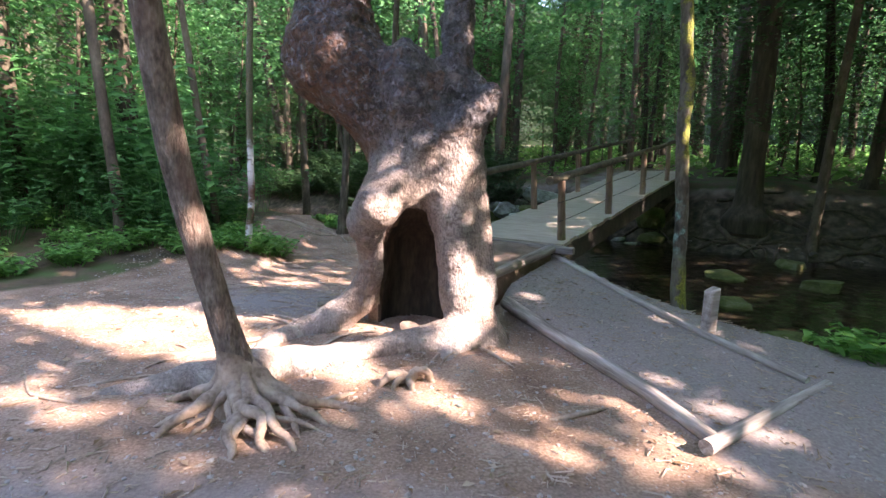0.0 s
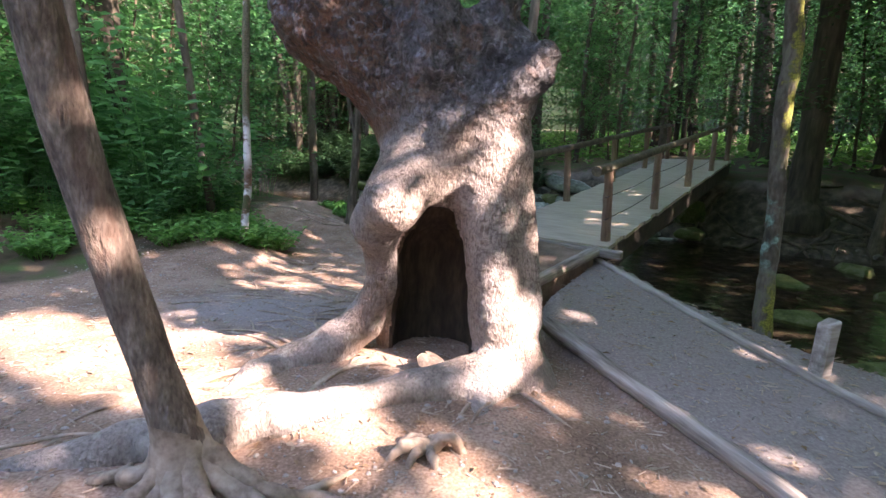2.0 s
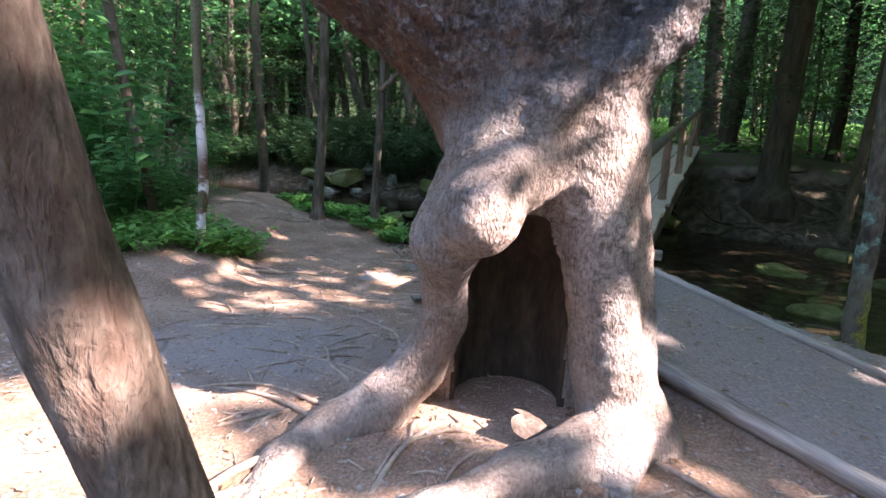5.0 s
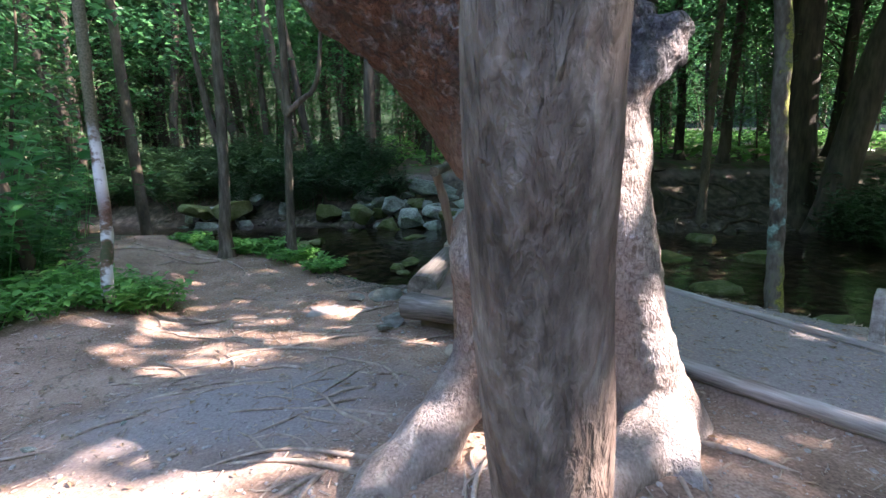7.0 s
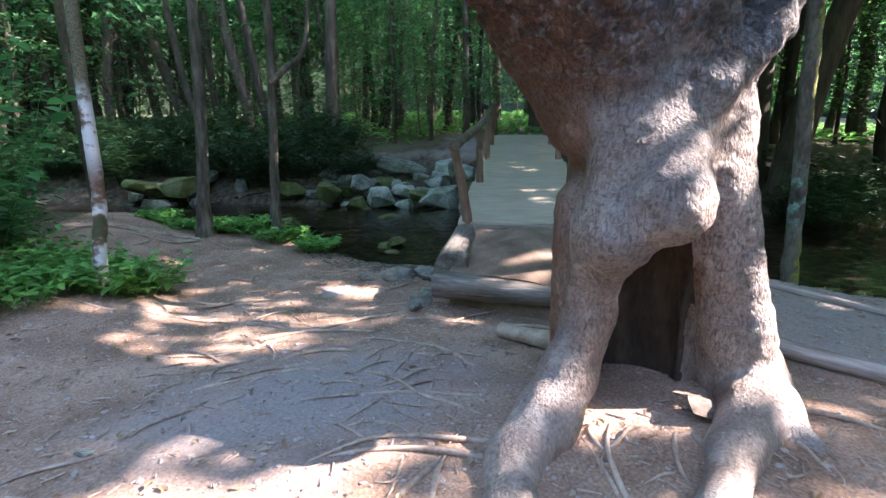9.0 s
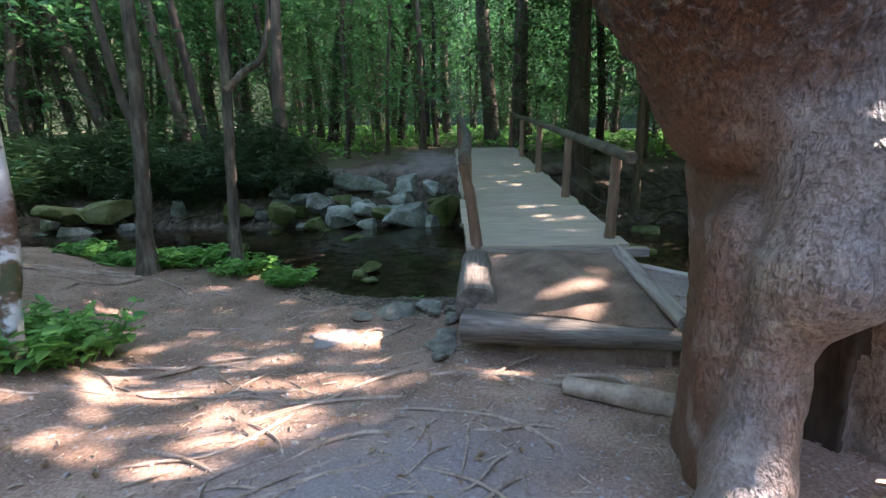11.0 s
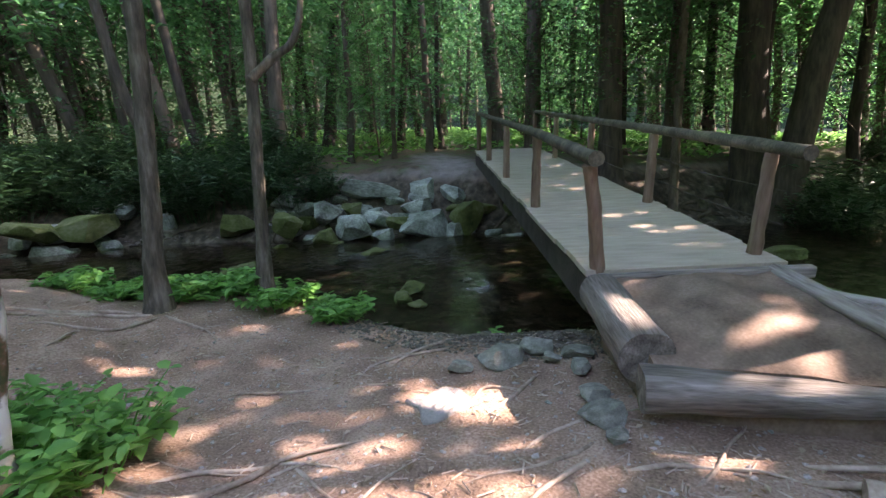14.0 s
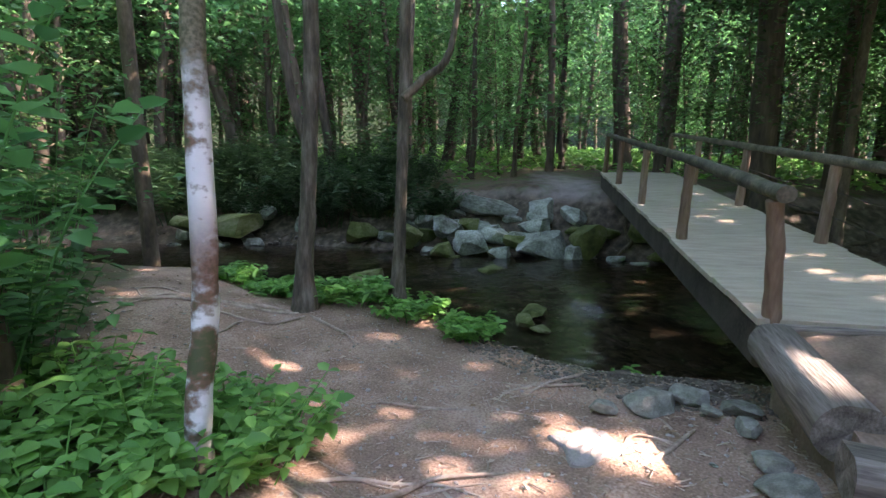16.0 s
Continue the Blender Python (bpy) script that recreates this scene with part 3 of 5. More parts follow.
water = tagged(sheet("water", axis(-8, 10, 0.25, 60), axis(4, 24, 0.25, 62), water_level, WATER,
               lambda x, y: (y > np.interp(x, BANK_X, BANK_Y) - 0.4) & (y < np.interp(x, FAR_X, FAR_Y) + 0.6)), "clear shallow dark creek water over a stony bed", "water", kind="structure")
water.visible_shadow = False


# ---- hollow tree ----
def round_cone(P, a, b, ra, rb):
    a, b = np.array(a, np.float32), np.array(b, np.float32)
    d = b - a
    t = np.clip(((P - a) @ d) / (d @ d), 0, 1)
    return np.linalg.norm(P - a - t[..., None] * d, axis=-1) - (ra + (rb - ra) * t)


def smin(a, b, k):
    h = np.maximum(k - np.abs(a - b), 0) / k
    return np.minimum(a, b) - h * h * k / 4


def surface_net(S, lo, step):
    """A quad mesh of the zero level of a grid of distances."""
    s = S < 0
    nx, ny, nz = S.shape
    corners = [(i, j, k) for i in (0, 1) for j in (0, 1) for k in (0, 1)]
    total = np.zeros((nx - 1, ny - 1, nz - 1), np.int8)
    for i, j, k in corners:
        total += s[i:nx - 1 + i, j:ny - 1 + j, k:nz - 1 + k]
    cells = np.argwhere((total > 0) & (total < 8))
    index = np.full((nx - 1, ny - 1, nz - 1), -1, np.int32)
    index[tuple(cells.T)] = np.arange(len(cells))
    acc, cnt = np.zeros((len(cells), 3)), np.zeros(len(cells))
    for a in corners:
        for ax in range(3):
            if a[ax] == 0:
                b = list(a)
                b[ax] = 1
                va, vb = S[tuple((cells + a).T)], S[tuple((cells + b).T)]
                m = (va < 0) != (vb < 0)
                t = np.where(m, va / np.where(m, va - vb, 1), 0)
                q = np.array(a, float)[None] + np.zeros((len(cells), 1))
                q[:, ax] = t
                acc[m] += q[m]
                cnt += m
    V = (cells + acc / cnt[:, None]) * step + np.array(lo)
    quads = []
    for ax in range(3):
        u, v = [(1, 2), (2, 0), (0, 1)][ax]
        n = [nx, ny, nz]
        sl0, sl1 = [slice(1, m - 1) for m in n], [slice(1, m - 1) for m in n]
        sl0[ax], sl1[ax] = slice(0, n[ax] - 1), slice(1, n[ax])
        A_, B_ = s[tuple(sl0)], s[tuple(sl1)]
        e = np.argwhere(A_ != B_)
        flip = A_[tuple(e.T)]
        base = e + [0 if k == ax else 1 for k in range(3)]
        q = []
        for du, dv in ((1, 1), (0, 1), (0, 0), (1, 0)):
            c = base.copy()
            c[:, u] -= du
            c[:, v] -= dv
            q.append(index[tuple(c.T)])
        q = np.stack(q, 1)
        q[~flip] = q[~flip][:, ::-1]
        quads.append(q)
    return V, np.vstack(quads)


STEP = 0.019
LO, HI = (-2.45, 2.95, -0.25), (1.0, 5.5, 4.3)
_g = [np.arange(a, b, STEP, dtype=np.float32) for a, b in zip(LO, HI)]
GP = np.stack(np.meshgrid(*_g, indexing="ij"), -1)
CONES = [
    # a standing leg beside the hollow, with its flared foot
    ((0.406, 4.342, -0.110), (0.199, 4.403, 0.537), 0.311, 0.194, 0.1),
    ((0.174, 4.341, 0.480), (0.033, 4.551, 1.681), 0.176, 0.216, 0.1),
    ((0.360, 4.535, 0.472), (0.236, 4.634, 1.663), 0.187, 0.144, 0.1),
    # thin crooked leg on the other side
    ((-0.701, 4.447, 1.114), (-0.659, 4.671, 0.729), 0.096, 0.082, 0.07),
    ((-0.762, 4.581, 1.158), (-0.718, 4.703, 0.583), 0.128, 0.088, 0.07),
    ((-0.678, 4.658, 0.665), (-0.84, 4.66, 0.33), 0.130, 0.145, 0.07),
    ((-0.84, 4.66, 0.33), (-1.04, 4.59, 0.15), 0.145, 0.165, 0.07),
    ((-1.04, 4.59, 0.15), (-1.31, 4.50, 0.03), 0.165, 0.135, 0.07),
    ((-1.31, 4.50, 0.03), (-1.53, 4.25, -0.01), 0.135, 0.11, 0.07),
    ((-1.53, 4.25, -0.01), (-1.62, 3.95, -0.06), 0.11, 0.09, 0.07),
    # swollen nose over the hollow
    ((-0.605, 4.301, 1.302), (-0.373, 4.521, 1.614), 0.208, 0.207, 0.08),
    ((-0.736, 4.480, 1.124), (-0.435, 4.653, 1.778), 0.184, 0.230, 0.08),
    ((-0.349, 4.449, 1.471), (-0.184, 4.517, 1.769), 0.109, 0.135, 0.08),
    # main trunk
    ((-0.188, 4.729, 1.603), (-0.194, 4.752, 2.304), 0.347, 0.419, 0.15),
    ((0.112, 4.609, 1.710), (0.198, 4.659, 2.347), 0.208, 0.235, 0.15),
    # great burl and the stem over it
    ((-0.420, 4.901, 1.909), (-0.813, 5.113, 2.297), 0.433, 0.269, 0.15),
    ((-0.604, 4.748, 2.210), (-1.133, 4.862, 2.715), 0.358, 0.503, 0.15),
    ((-1.147, 4.868, 2.749), (-1.088, 4.799, 4.900), 0.355, 0.267, 0.15),
    # ridge running down from the ear
    ((0.34, 4.42, 2.25), (-0.22, 4.36, 1.86), 0.13, 0.11, 0.10),
    # knob in the fork, second stem, ear
    ((-0.381, 4.462, 2.307), (-0.420, 4.473, 2.585), 0.212, 0.209, 0.1),
    ((0.046, 4.635, 2.300), (0.086, 4.697, 4.900), 0.159, 0.138, 0.1),
    ((0.309, 4.426, 2.221), (0.387, 4.388, 2.367), 0.080, 0.080, 0.08),
]
# shell round the back of the hollow
SHELL = [
    ((-0.318, 4.950, -0.201), (-0.344, 4.861, 1.318), 0.270, 0.256, 0.12),
    ((0.017, 4.873, -0.191), (-0.149, 4.877, 1.507), 0.260, 0.398, 0.12),
    ((-0.60, 4.86, -0.2), (-0.64, 4.80, 1.25), 0.15, 0.16, 0.12),
    ((0.22, 4.78, -0.2), (0.10, 4.78, 1.5), 0.20, 0.22, 0.12),
]


def hollow_space(P):
    """Distance to the hollow: a chamber open at the front, narrowing to a pointed arch."""
    d = round_cone(P, (-0.28, 4.72, -0.1), (-0.28, 4.74, 0.85), 0.33, 0.29)
    d = smin(d, round_cone(P, (-0.28, 4.72, 0.85), (-0.22, 4.58, 1.42), 0.28, 0.10), 0.06)
    return smin(d, round_cone(P, (-0.32, 4.40, -0.1), (-0.26, 4.45, 0.9), 0.27, 0.24), 0.06)


SD = None
for a, b, ra, rb, k in CONES:
    d = round_cone(GP, a, b, ra, rb)
    SD = d if SD is None else smin(SD, d, k)
BACK = None
for a, b, ra, rb, k in SHELL:
    d = round_cone(GP, a, b, ra, rb)
    BACK = d if BACK is None else smin(BACK, d, k)
SD = smin(SD, np.maximum(BACK, -hollow_space(GP)), 0.05)
del BACK
# crack between nose and thin leg, folds over the nose, knot hole, dimple below the fork
for a, b, ra, rb in (((-0.56, 4.15, 1.13), (-0.86, 4.30, 1.12), 0.030, 0.016), ((-0.82, 4.24, 1.56), (-0.45, 4.20, 1.60), 0.026, 0.016), ((-0.86, 4.28, 1.42), (-0.55, 4.09, 1.45), 0.020, 0.014), ((-0.80, 4.32, 1.72), (-0.40, 4.28, 1.74), 0.018, 0.014), ((0.02, 4.20, 1.24), (0.30, 4.22, 1.22), 0.014, 0.012), ((0.05, 4.17, 0.92), (0.34, 4.24, 0.94), 0.014, 0.010),
                     ((0.03, 4.30, 1.575), (0.05, 4.30, 1.575), 0.022, 0.022), ((-0.05, 4.30, 1.80), (0.36, 4.42, 1.74), 0.016, 0.02), ((0.12, 4.30, 2.28), (0.22, 4.32, 2.32), 0.07, 0.05)):
    SD = np.maximum(SD, -round_cone(GP, a, b, ra, rb))
ROOT_LINE = [(0.12, 4.15, 0.12, 0.21), (-0.38, 3.98, 0.10, 0.115), (-0.82, 3.77, 0.08, 0.085), (-1.14, 3.57, 0.08, 0.12), (-1.40, 3.42, 0.06, 0.15), (-1.80, 3.28, 0.02, 0.115), (-2.3, 3.05, -0.05, 0.09)]
ROOTS = [(u[:3], v[:3], u[3], v[3]) for u, v in zip(ROOT_LINE, ROOT_LINE[1:])]
ROOTS += [((0.1, 4.0, 0.08), (0.05, 3.72, 0.0), 0.10, 0.05)]
for a, b, ra, rb in ROOTS:
    SD = smin(SD, round_cone(GP, a, b, ra, rb), 0.08)
_up = np.clip((GP[..., 2] - 1.7) / 0.5, 0, 1)
_low = np.clip((GP[..., 2] - 0.12) / 0.4, 0.3, 1)
_ring = GP * np.array([1, 1, 3.4], np.float32)
SD = SD + (0.006 + 0.022 * _up) * wob(GP, 7.0, 1) + 0.006 * _low * wob(_ring, 9.0, 5) + (0.003 + 0.017 * _up) * wob(GP, 21.0, 9) + (0.002 + 0.022 * _up) * np.abs(wob(GP, 13.0, 3)) - 0.005 * _low * np.abs(wob(_ring, 15.0, 6)) - 0.002
SD[:, :, 0], SD[:, :, -1] = 1, 1
TV, TF = surface_net(SD, LO, STEP)
del SD, GP, _ring, _low
hollow = thing("hollow_tree", "old burled grey-brown tree with a dark hollow at its foot", "tree")
trunk = mesh_np("trunk", TV, TF, HERO, hollow)
# lining of the hollow: dark wood colour with the recess's shade put into it
trunk.data.materials.append(material("shaded_heartwood", [(0.02, 0.014, 0.01), (0.05, 0.036, 0.025), (0.10, 0.072, 0.05)], 6, 0.95, 0.9, 30, (1, 1, 0.3), dist=0.03))
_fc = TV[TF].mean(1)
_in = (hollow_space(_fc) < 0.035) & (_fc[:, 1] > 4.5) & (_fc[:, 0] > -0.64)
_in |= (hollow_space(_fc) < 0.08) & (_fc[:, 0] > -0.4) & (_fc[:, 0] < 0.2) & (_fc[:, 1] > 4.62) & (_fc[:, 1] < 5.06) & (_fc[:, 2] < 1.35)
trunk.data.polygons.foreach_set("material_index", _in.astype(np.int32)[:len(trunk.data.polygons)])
for _a, _b, _r in (((-1.08, 4.8, 4.1), (-1.5, 4.9, 10), 0.30), ((0.10, 4.69, 4.1), (0.5, 5.0, 10), 0.19)):
    quads_to_mesh("stem", tube([_a, ((_a[0] + _b[0]) / 2 + 0.1, _a[1], 7), _b], [_r, _r * 0.8, _r * 0.5], 16, 0.06, 3, 6), HERO, hollow)


# ---- trees ----
def flared(base, top, r0, r1, bend=0.0, seed=0, flare=1.7, n=6):
    """Line and radii of a trunk from the ground to its top."""
    base, top = np.array(base, float), np.array(top, float)
    rng = np.random.default_rng(seed)
    t = np.array([-0.02, 0.0, 0.02, 0.06] + list(np.linspace(0.14, 1, n)))
    off = rng.normal(size=(len(t), 3)) * bend * np.linalg.norm(top - base) * (t * (1 - t) * 2)[:, None]
    P = base + (top - base) * t[:, None] + off
    R = r0 + (r1 - r0) * np.clip(t, 0, 1)
    R = R * (1 + (flare - 1) * np.exp(-np.clip(t, 0, 1) * np.linalg.norm(top - base) / 0.25))
    return P, R


def crown_centers(rng, base, height, lo, radius, n):
    h = rng.uniform(lo, height, n)
    az = rng.uniform(0, 2 * np.pi, n)
    rr = radius * np.sqrt(rng.uniform(0.05, 1, n)) * (1.1 - 0.6 * (h - lo) / (height - lo))
    return np.stack([base[0] + rr * np.cos(az), base[1] + rr * np.sin(az), base[2] + h], 1)


def branches(rng, base, top, centers, r):
    out = []
    base, top = np.array(base, float), np.array(top, float)
    for c in centers:
        f = np.clip((c[2] - base[2]) / (top[2] - base[2]) - 0.08, 0.05, 0.97)
        s = base + (top - base) * f
        m = (s + c) / 2 + np.array([0, 0, rng.uniform(0, 0.2)])
        out.append(tube([s, m, c], [r, r * 0.6, r * 0.15], 5, sub=2))
    return join(out)


def forest_tree(name, label, height, r0, lo, radius, clumps, count, size, bark, leafmat, seed, lean=(0, 0), flat=0.1, spread=0.72):
    rng = np.random.default_rng(seed)
    t = thing(name, label, "tree", "forest trees")
    top = (lean[0], lean[1], height)
    P, R = flared((0, 0, 0), top, r0, r0 * 0.35, 0.012, seed)
    quads_to_mesh("trunk", tube(P, R, 12, 0.08, seed, 3), bark, t)
    C = crown_centers(rng, (lean[0] * 0.5, lean[1] * 0.5, 0), height, lo, radius, clumps)
    t_b = quads_to_mesh("brushwood", branches(rng, (0, 0, 0), top, C[:: max(1, clumps // 24)], r0 * 0.16), bark, t)
    t_b["kind"] = "stuff"
    mesh_np("crown", *cloud(C, spread, count, size, rng, flat), leafmat, t, False)
    return t


kinds = [
    forest_tree("broadleaf_tree", "tall slender forest tree with green leafy crown", 17, 0.15, 4.0, 2.8, 74, 26, 0.3, DARKBARK, FARLEAF, 11, (0.4, 0.2)),
    forest_tree("broadleaf_tree", "tall forest tree with thick dark trunk and green crown", 20, 0.26, 5.0, 3.4, 80, 26, 0.32, DARKBARK, FARLEAF, 12, (-0.3, 0.1)),
    forest_tree("young_tree", "thin young forest tree with low leafy branches", 9, 0.07, 1.5, 2.0, 70, 24, 0.23, BARK, LEAF, 13, (0.5, -0.3)),
    forest_tree("hemlock_tree", "dark forest hemlock with drooping layered branches", 18, 0.2, 2.2, 2.7, 90, 36, 0.2, DARKBARK, HEMLEAF, 14, (0.1, 0.1), 0.07),
    forest_tree("young_tree", "slim leaning forest sapling with sparse green leaves", 7, 0.05, 1.0, 1.7, 55, 24, 0.18, BARK, LEAF, 15, (-0.9, 0.3)),
]
rng = np.random.default_rng(3)
spots, tries = [], 0
while len(spots) < 275 and tries < 9000:
    tries += 1
    ang, dist = rng.uniform(-180, 180), 12.5 + 36 * rng.uniform() ** 0.8
    front = -62 < ang < 75
    # sparser trees out of view all round, added to block sky light
    if not front and rng.uniform() < 0.72:
        continue
    x, y = -1 + dist * math.sin(radians(-ang)), 3 + dist * math.cos(radians(ang))
    yb, yf = np.interp(x, BANK_X, BANK_Y), np.interp(x, FAR_X, FAR_Y)
    if (yb - 0.8 < y < yf + 3.6 and dist < 27) or (-5 < x < 5 and y < yb) or any((x - u) ** 2 + (y - v) ** 2 < 2.6 for u, v in spots):
        continue
    if (abs((x - 6.5) * 0.8 - (y - 15) * 0.6) < 1.6 and 12 < y < 24) or (6 < x < 17 and 7 < y < 17):
        continue
    # left clear toward the sun, so the sun patches stay lit
    if x > 3 and y < 8 and math.hypot(x, y - 4) < 44 and (x * 0.88 - (y - 4) * 0.47) > 0.86 * math.hypot(x, y - 4):
        continue
    spots.append((x, y))
for i, (x, y) in enumerate(spots):
    k = int(rng.choice(5, p=[0.27, 0.19, 0.22, 0.16, 0.16]))
    m = pose(x, y, z_at(x, y) - 0.05, rng.normal(0, 2.5), rng.normal(0, 2.5), rng.uniform(0, 360)) @ Matrix.Scale(rng.uniform(0.8, 1.2), 4)
    copy_thing(kinds[k], m)
for i, t in enumerate(kinds):
    x, y = [(-9, 31), (14, 27), (-14, 22), (17, 15), (-7.5, 13.0)][i]
    t.matrix_basis = pose(x, y, z_at(x, y) - 0.05, 0, 0, 40 * i)

# saplings close behind the path's leafy edge
for i, (x, y) in enumerate([(-7.4, 9.6), (-8.6, 8.2), (-9.4, 10.4), (-7.9, 11.6), (-10.6, 9.0), (-11.6, 11.2), (-9.2, 13.2), (-6.2, 13.6), (-11.0, 7.2), (-12.8, 9.4), (-10.6, 14.4), (-8.4, 6.4), (-13.4, 6.8), (-12.5, 13.2), (-14.5, 11), (-7.2, 15.2)]):
    copy_thing(kinds[(2, 4, 3, 4)[i % 4]], pose(x, y, z_at(x, y) - 0.05, 0, 0, 77 * i) @ Matrix.Scale((0.7, 0.95, 0.6, 0.8)[i % 4], 4))

for i, (x, y) in enumerate([(15.5, 9.2), (18, 11.5), (20.5, 9.6), (16.5, 13), (22, 13.5), (24.5, 10.5), (19, 16), (25, 16.5), (14.2, 11.2), (27.5, 13), (21.5, 18.5), (29, 18)]):
    copy_thing(kinds[(3, 2, 0, 4)[i % 4]], pose(x, y, z_at(x, y) - 0.05, 0, 0, 53 * i) @ Matrix.Scale((0.9, 0.95, 1.0, 1.0)[i % 4], 4))

# leafy understory between the far trunks
ug = random.Random(77)
for i in range(64):
    x = ug.uniform(-13, 17)
    y = float(np.interp(x, FAR_X, FAR_Y)) + ug.uniform(3.5, 13)
    if abs((x - 6.5) * 0.8 - (y - 15) * 0.6) < 1.4 and y < 24:
        continue
    copy_thing(kinds[(4, 2, 4, 3)[i % 4]], pose(x, y, z_at(x, y) - 0.05, ug.uniform(-5, 5), ug.uniform(-5, 5), ug.uniform(0, 360)) @ Matrix.Scale(ug.uniform(0.5, 0.85), 4))

for i in range(34):
    x, y = ug.uniform(-24, -4), ug.uniform(24, 42)
    copy_thing(kinds[(3, 0, 1, 3)[i % 4]], pose(x, y, z_at(x, y) - 0.05, 0, 0, ug.uniform(0, 360)) @ Matrix.Scale(ug.uniform(0.7, 1.0), 4))
for i in range(14):
    x, y = ug.uniform(17, 27), ug.uniform(5.5, 11.5)
    copy_thing(kinds[(4, 2)[i % 2]], pose(x, y, z_at(x, y) - 0.05, 0, 0, ug.uniform(0, 360)) @ Matrix.Scale(ug.uniform(0.5, 0.75), 4))

# trees that stand out one by one: x, y, radius, lean over ten metres
for i, (x, y, r, lx, ly) in enumerate([(-3.3, 27.7, 0.2, -1.5, 0), (-2.1, 25.7, 0.24, -3.2, 0), (-0.1, 22.5, 0.2, -1.8, 0), (0.3, 21.4, 0.15, -1.6, 0), (3.3, 23.6, 0.22, 0, 0), (10.2, 28.1, 0.2, -0.6, 0),
                                       (11.4, 28.5, 0.2, 0, 0), (11.2, 19.8, 0.33, -0.8, 0), (11.3, 12.8, 0.16, 0.8, 0), (17.2, 14.2, 0.2, 0.2, 0), (11.2, 10.6, 0.42, 0, 0), (11.0, 9.8, 0.38, 1.6, -1.4),
                                       (-8.1, 25.2, 0.25, -2.2, 0), (-2.2, 26.8, 0.2, -1.0, 0), (-6.8, 10.6, 0.22, -1.0, 0.4), (-5.4, 7.9, 0.09, -1.2, 0.5), (-4.3, 9.05, 0.07, -1.6, 0.4), (-4.2, 14.6, 0.12, -0.5, 0),
                                       (2.2, 20.2, 0.22, 0.2, 0), (9.6, 16.6, 0.28, 0.1, 0), (8.9, 11.4, 0.11, 0.35, 0), (7.4, 19.5, 0.13, -0.3, 0), (-7.6, 8.6, 0.13, -0.9, 0.2), (-8.5, 13.0, 0.4, -1.8, 0.3)]):
    t = thing("forest_tree", "dark-barked forest trunk rising into the canopy", "tree", "forest trees")
    b0 = (x, y, z_at(x, y) - 0.1)
    P, R = flared(b0, (x + lx * 1.4, y + ly * 1.4, b0[2] + 14), r, r * 0.5, 0.008, 40 + i, 1.5)
    quads_to_mesh("trunk", tube(P, R, 14, 0.07, i, 4), DARKBARK if r > 0.13 else BARK, t)
    rg = np.random.default_rng(90 + i)
    C = crown_centers(rg, (x + lx * 0.8, y + ly * 0.8, b0[2]), 14, 5, 2.6, 36)
    mesh_np("crown", *cloud(C, 0.7, 30, 0.24, rg, 0.1), FARLEAF, t, False)


# ---- canopy added on the sunny side, mostly unseen, with gaps cut for sun patches ----
SUN_GAPS = [(-3.1, 4.5, 1.5, 0.62, -15, 1), (-1.2, 3.75, 0.7, 0.3, -10, 1), (-2.5, 2.9, 0.6, 0.2, -15, 0.7), (-1.2, 5.05, 0.9, 0.4, -26, 0.6), (-2.3, 5.3, 0.45, 0.32, 0, 0.72), (-2.45, 5.78, 0.4, 0.2, -20, 0.75), (-2.88, 5.74, 0.08, 0.06, 0, 0.9), (0.0, 4.15, 0.4, 0.2, 0, 1),
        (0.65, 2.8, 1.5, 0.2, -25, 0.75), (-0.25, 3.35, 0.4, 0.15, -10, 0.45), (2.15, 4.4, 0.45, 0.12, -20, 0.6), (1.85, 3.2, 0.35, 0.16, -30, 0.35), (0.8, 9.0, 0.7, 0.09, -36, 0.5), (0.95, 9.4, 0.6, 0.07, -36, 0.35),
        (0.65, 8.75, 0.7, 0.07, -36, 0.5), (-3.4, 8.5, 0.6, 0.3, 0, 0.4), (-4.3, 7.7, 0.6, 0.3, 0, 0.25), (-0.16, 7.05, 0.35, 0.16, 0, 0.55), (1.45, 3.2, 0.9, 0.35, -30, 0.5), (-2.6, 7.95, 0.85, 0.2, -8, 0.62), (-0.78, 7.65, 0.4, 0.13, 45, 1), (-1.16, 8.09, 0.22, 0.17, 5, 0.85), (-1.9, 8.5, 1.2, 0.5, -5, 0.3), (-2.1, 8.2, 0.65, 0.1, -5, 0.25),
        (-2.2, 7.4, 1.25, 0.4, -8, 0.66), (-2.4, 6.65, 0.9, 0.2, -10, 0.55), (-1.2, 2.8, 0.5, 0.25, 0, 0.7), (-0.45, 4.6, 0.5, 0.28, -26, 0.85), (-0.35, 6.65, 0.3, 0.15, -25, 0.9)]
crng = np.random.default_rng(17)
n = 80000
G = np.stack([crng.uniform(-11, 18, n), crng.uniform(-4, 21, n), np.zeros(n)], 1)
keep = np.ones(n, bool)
for gx, gy, rx, ry, ang, much in SUN_GAPS:
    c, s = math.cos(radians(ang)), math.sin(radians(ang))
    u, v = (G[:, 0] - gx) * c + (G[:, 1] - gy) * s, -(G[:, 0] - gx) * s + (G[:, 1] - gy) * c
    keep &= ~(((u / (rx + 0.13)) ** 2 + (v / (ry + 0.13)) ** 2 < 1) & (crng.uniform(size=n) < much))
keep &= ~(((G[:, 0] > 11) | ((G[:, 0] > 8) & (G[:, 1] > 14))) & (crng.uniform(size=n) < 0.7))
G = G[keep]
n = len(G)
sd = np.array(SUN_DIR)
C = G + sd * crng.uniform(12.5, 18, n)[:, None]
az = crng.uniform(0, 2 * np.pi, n)
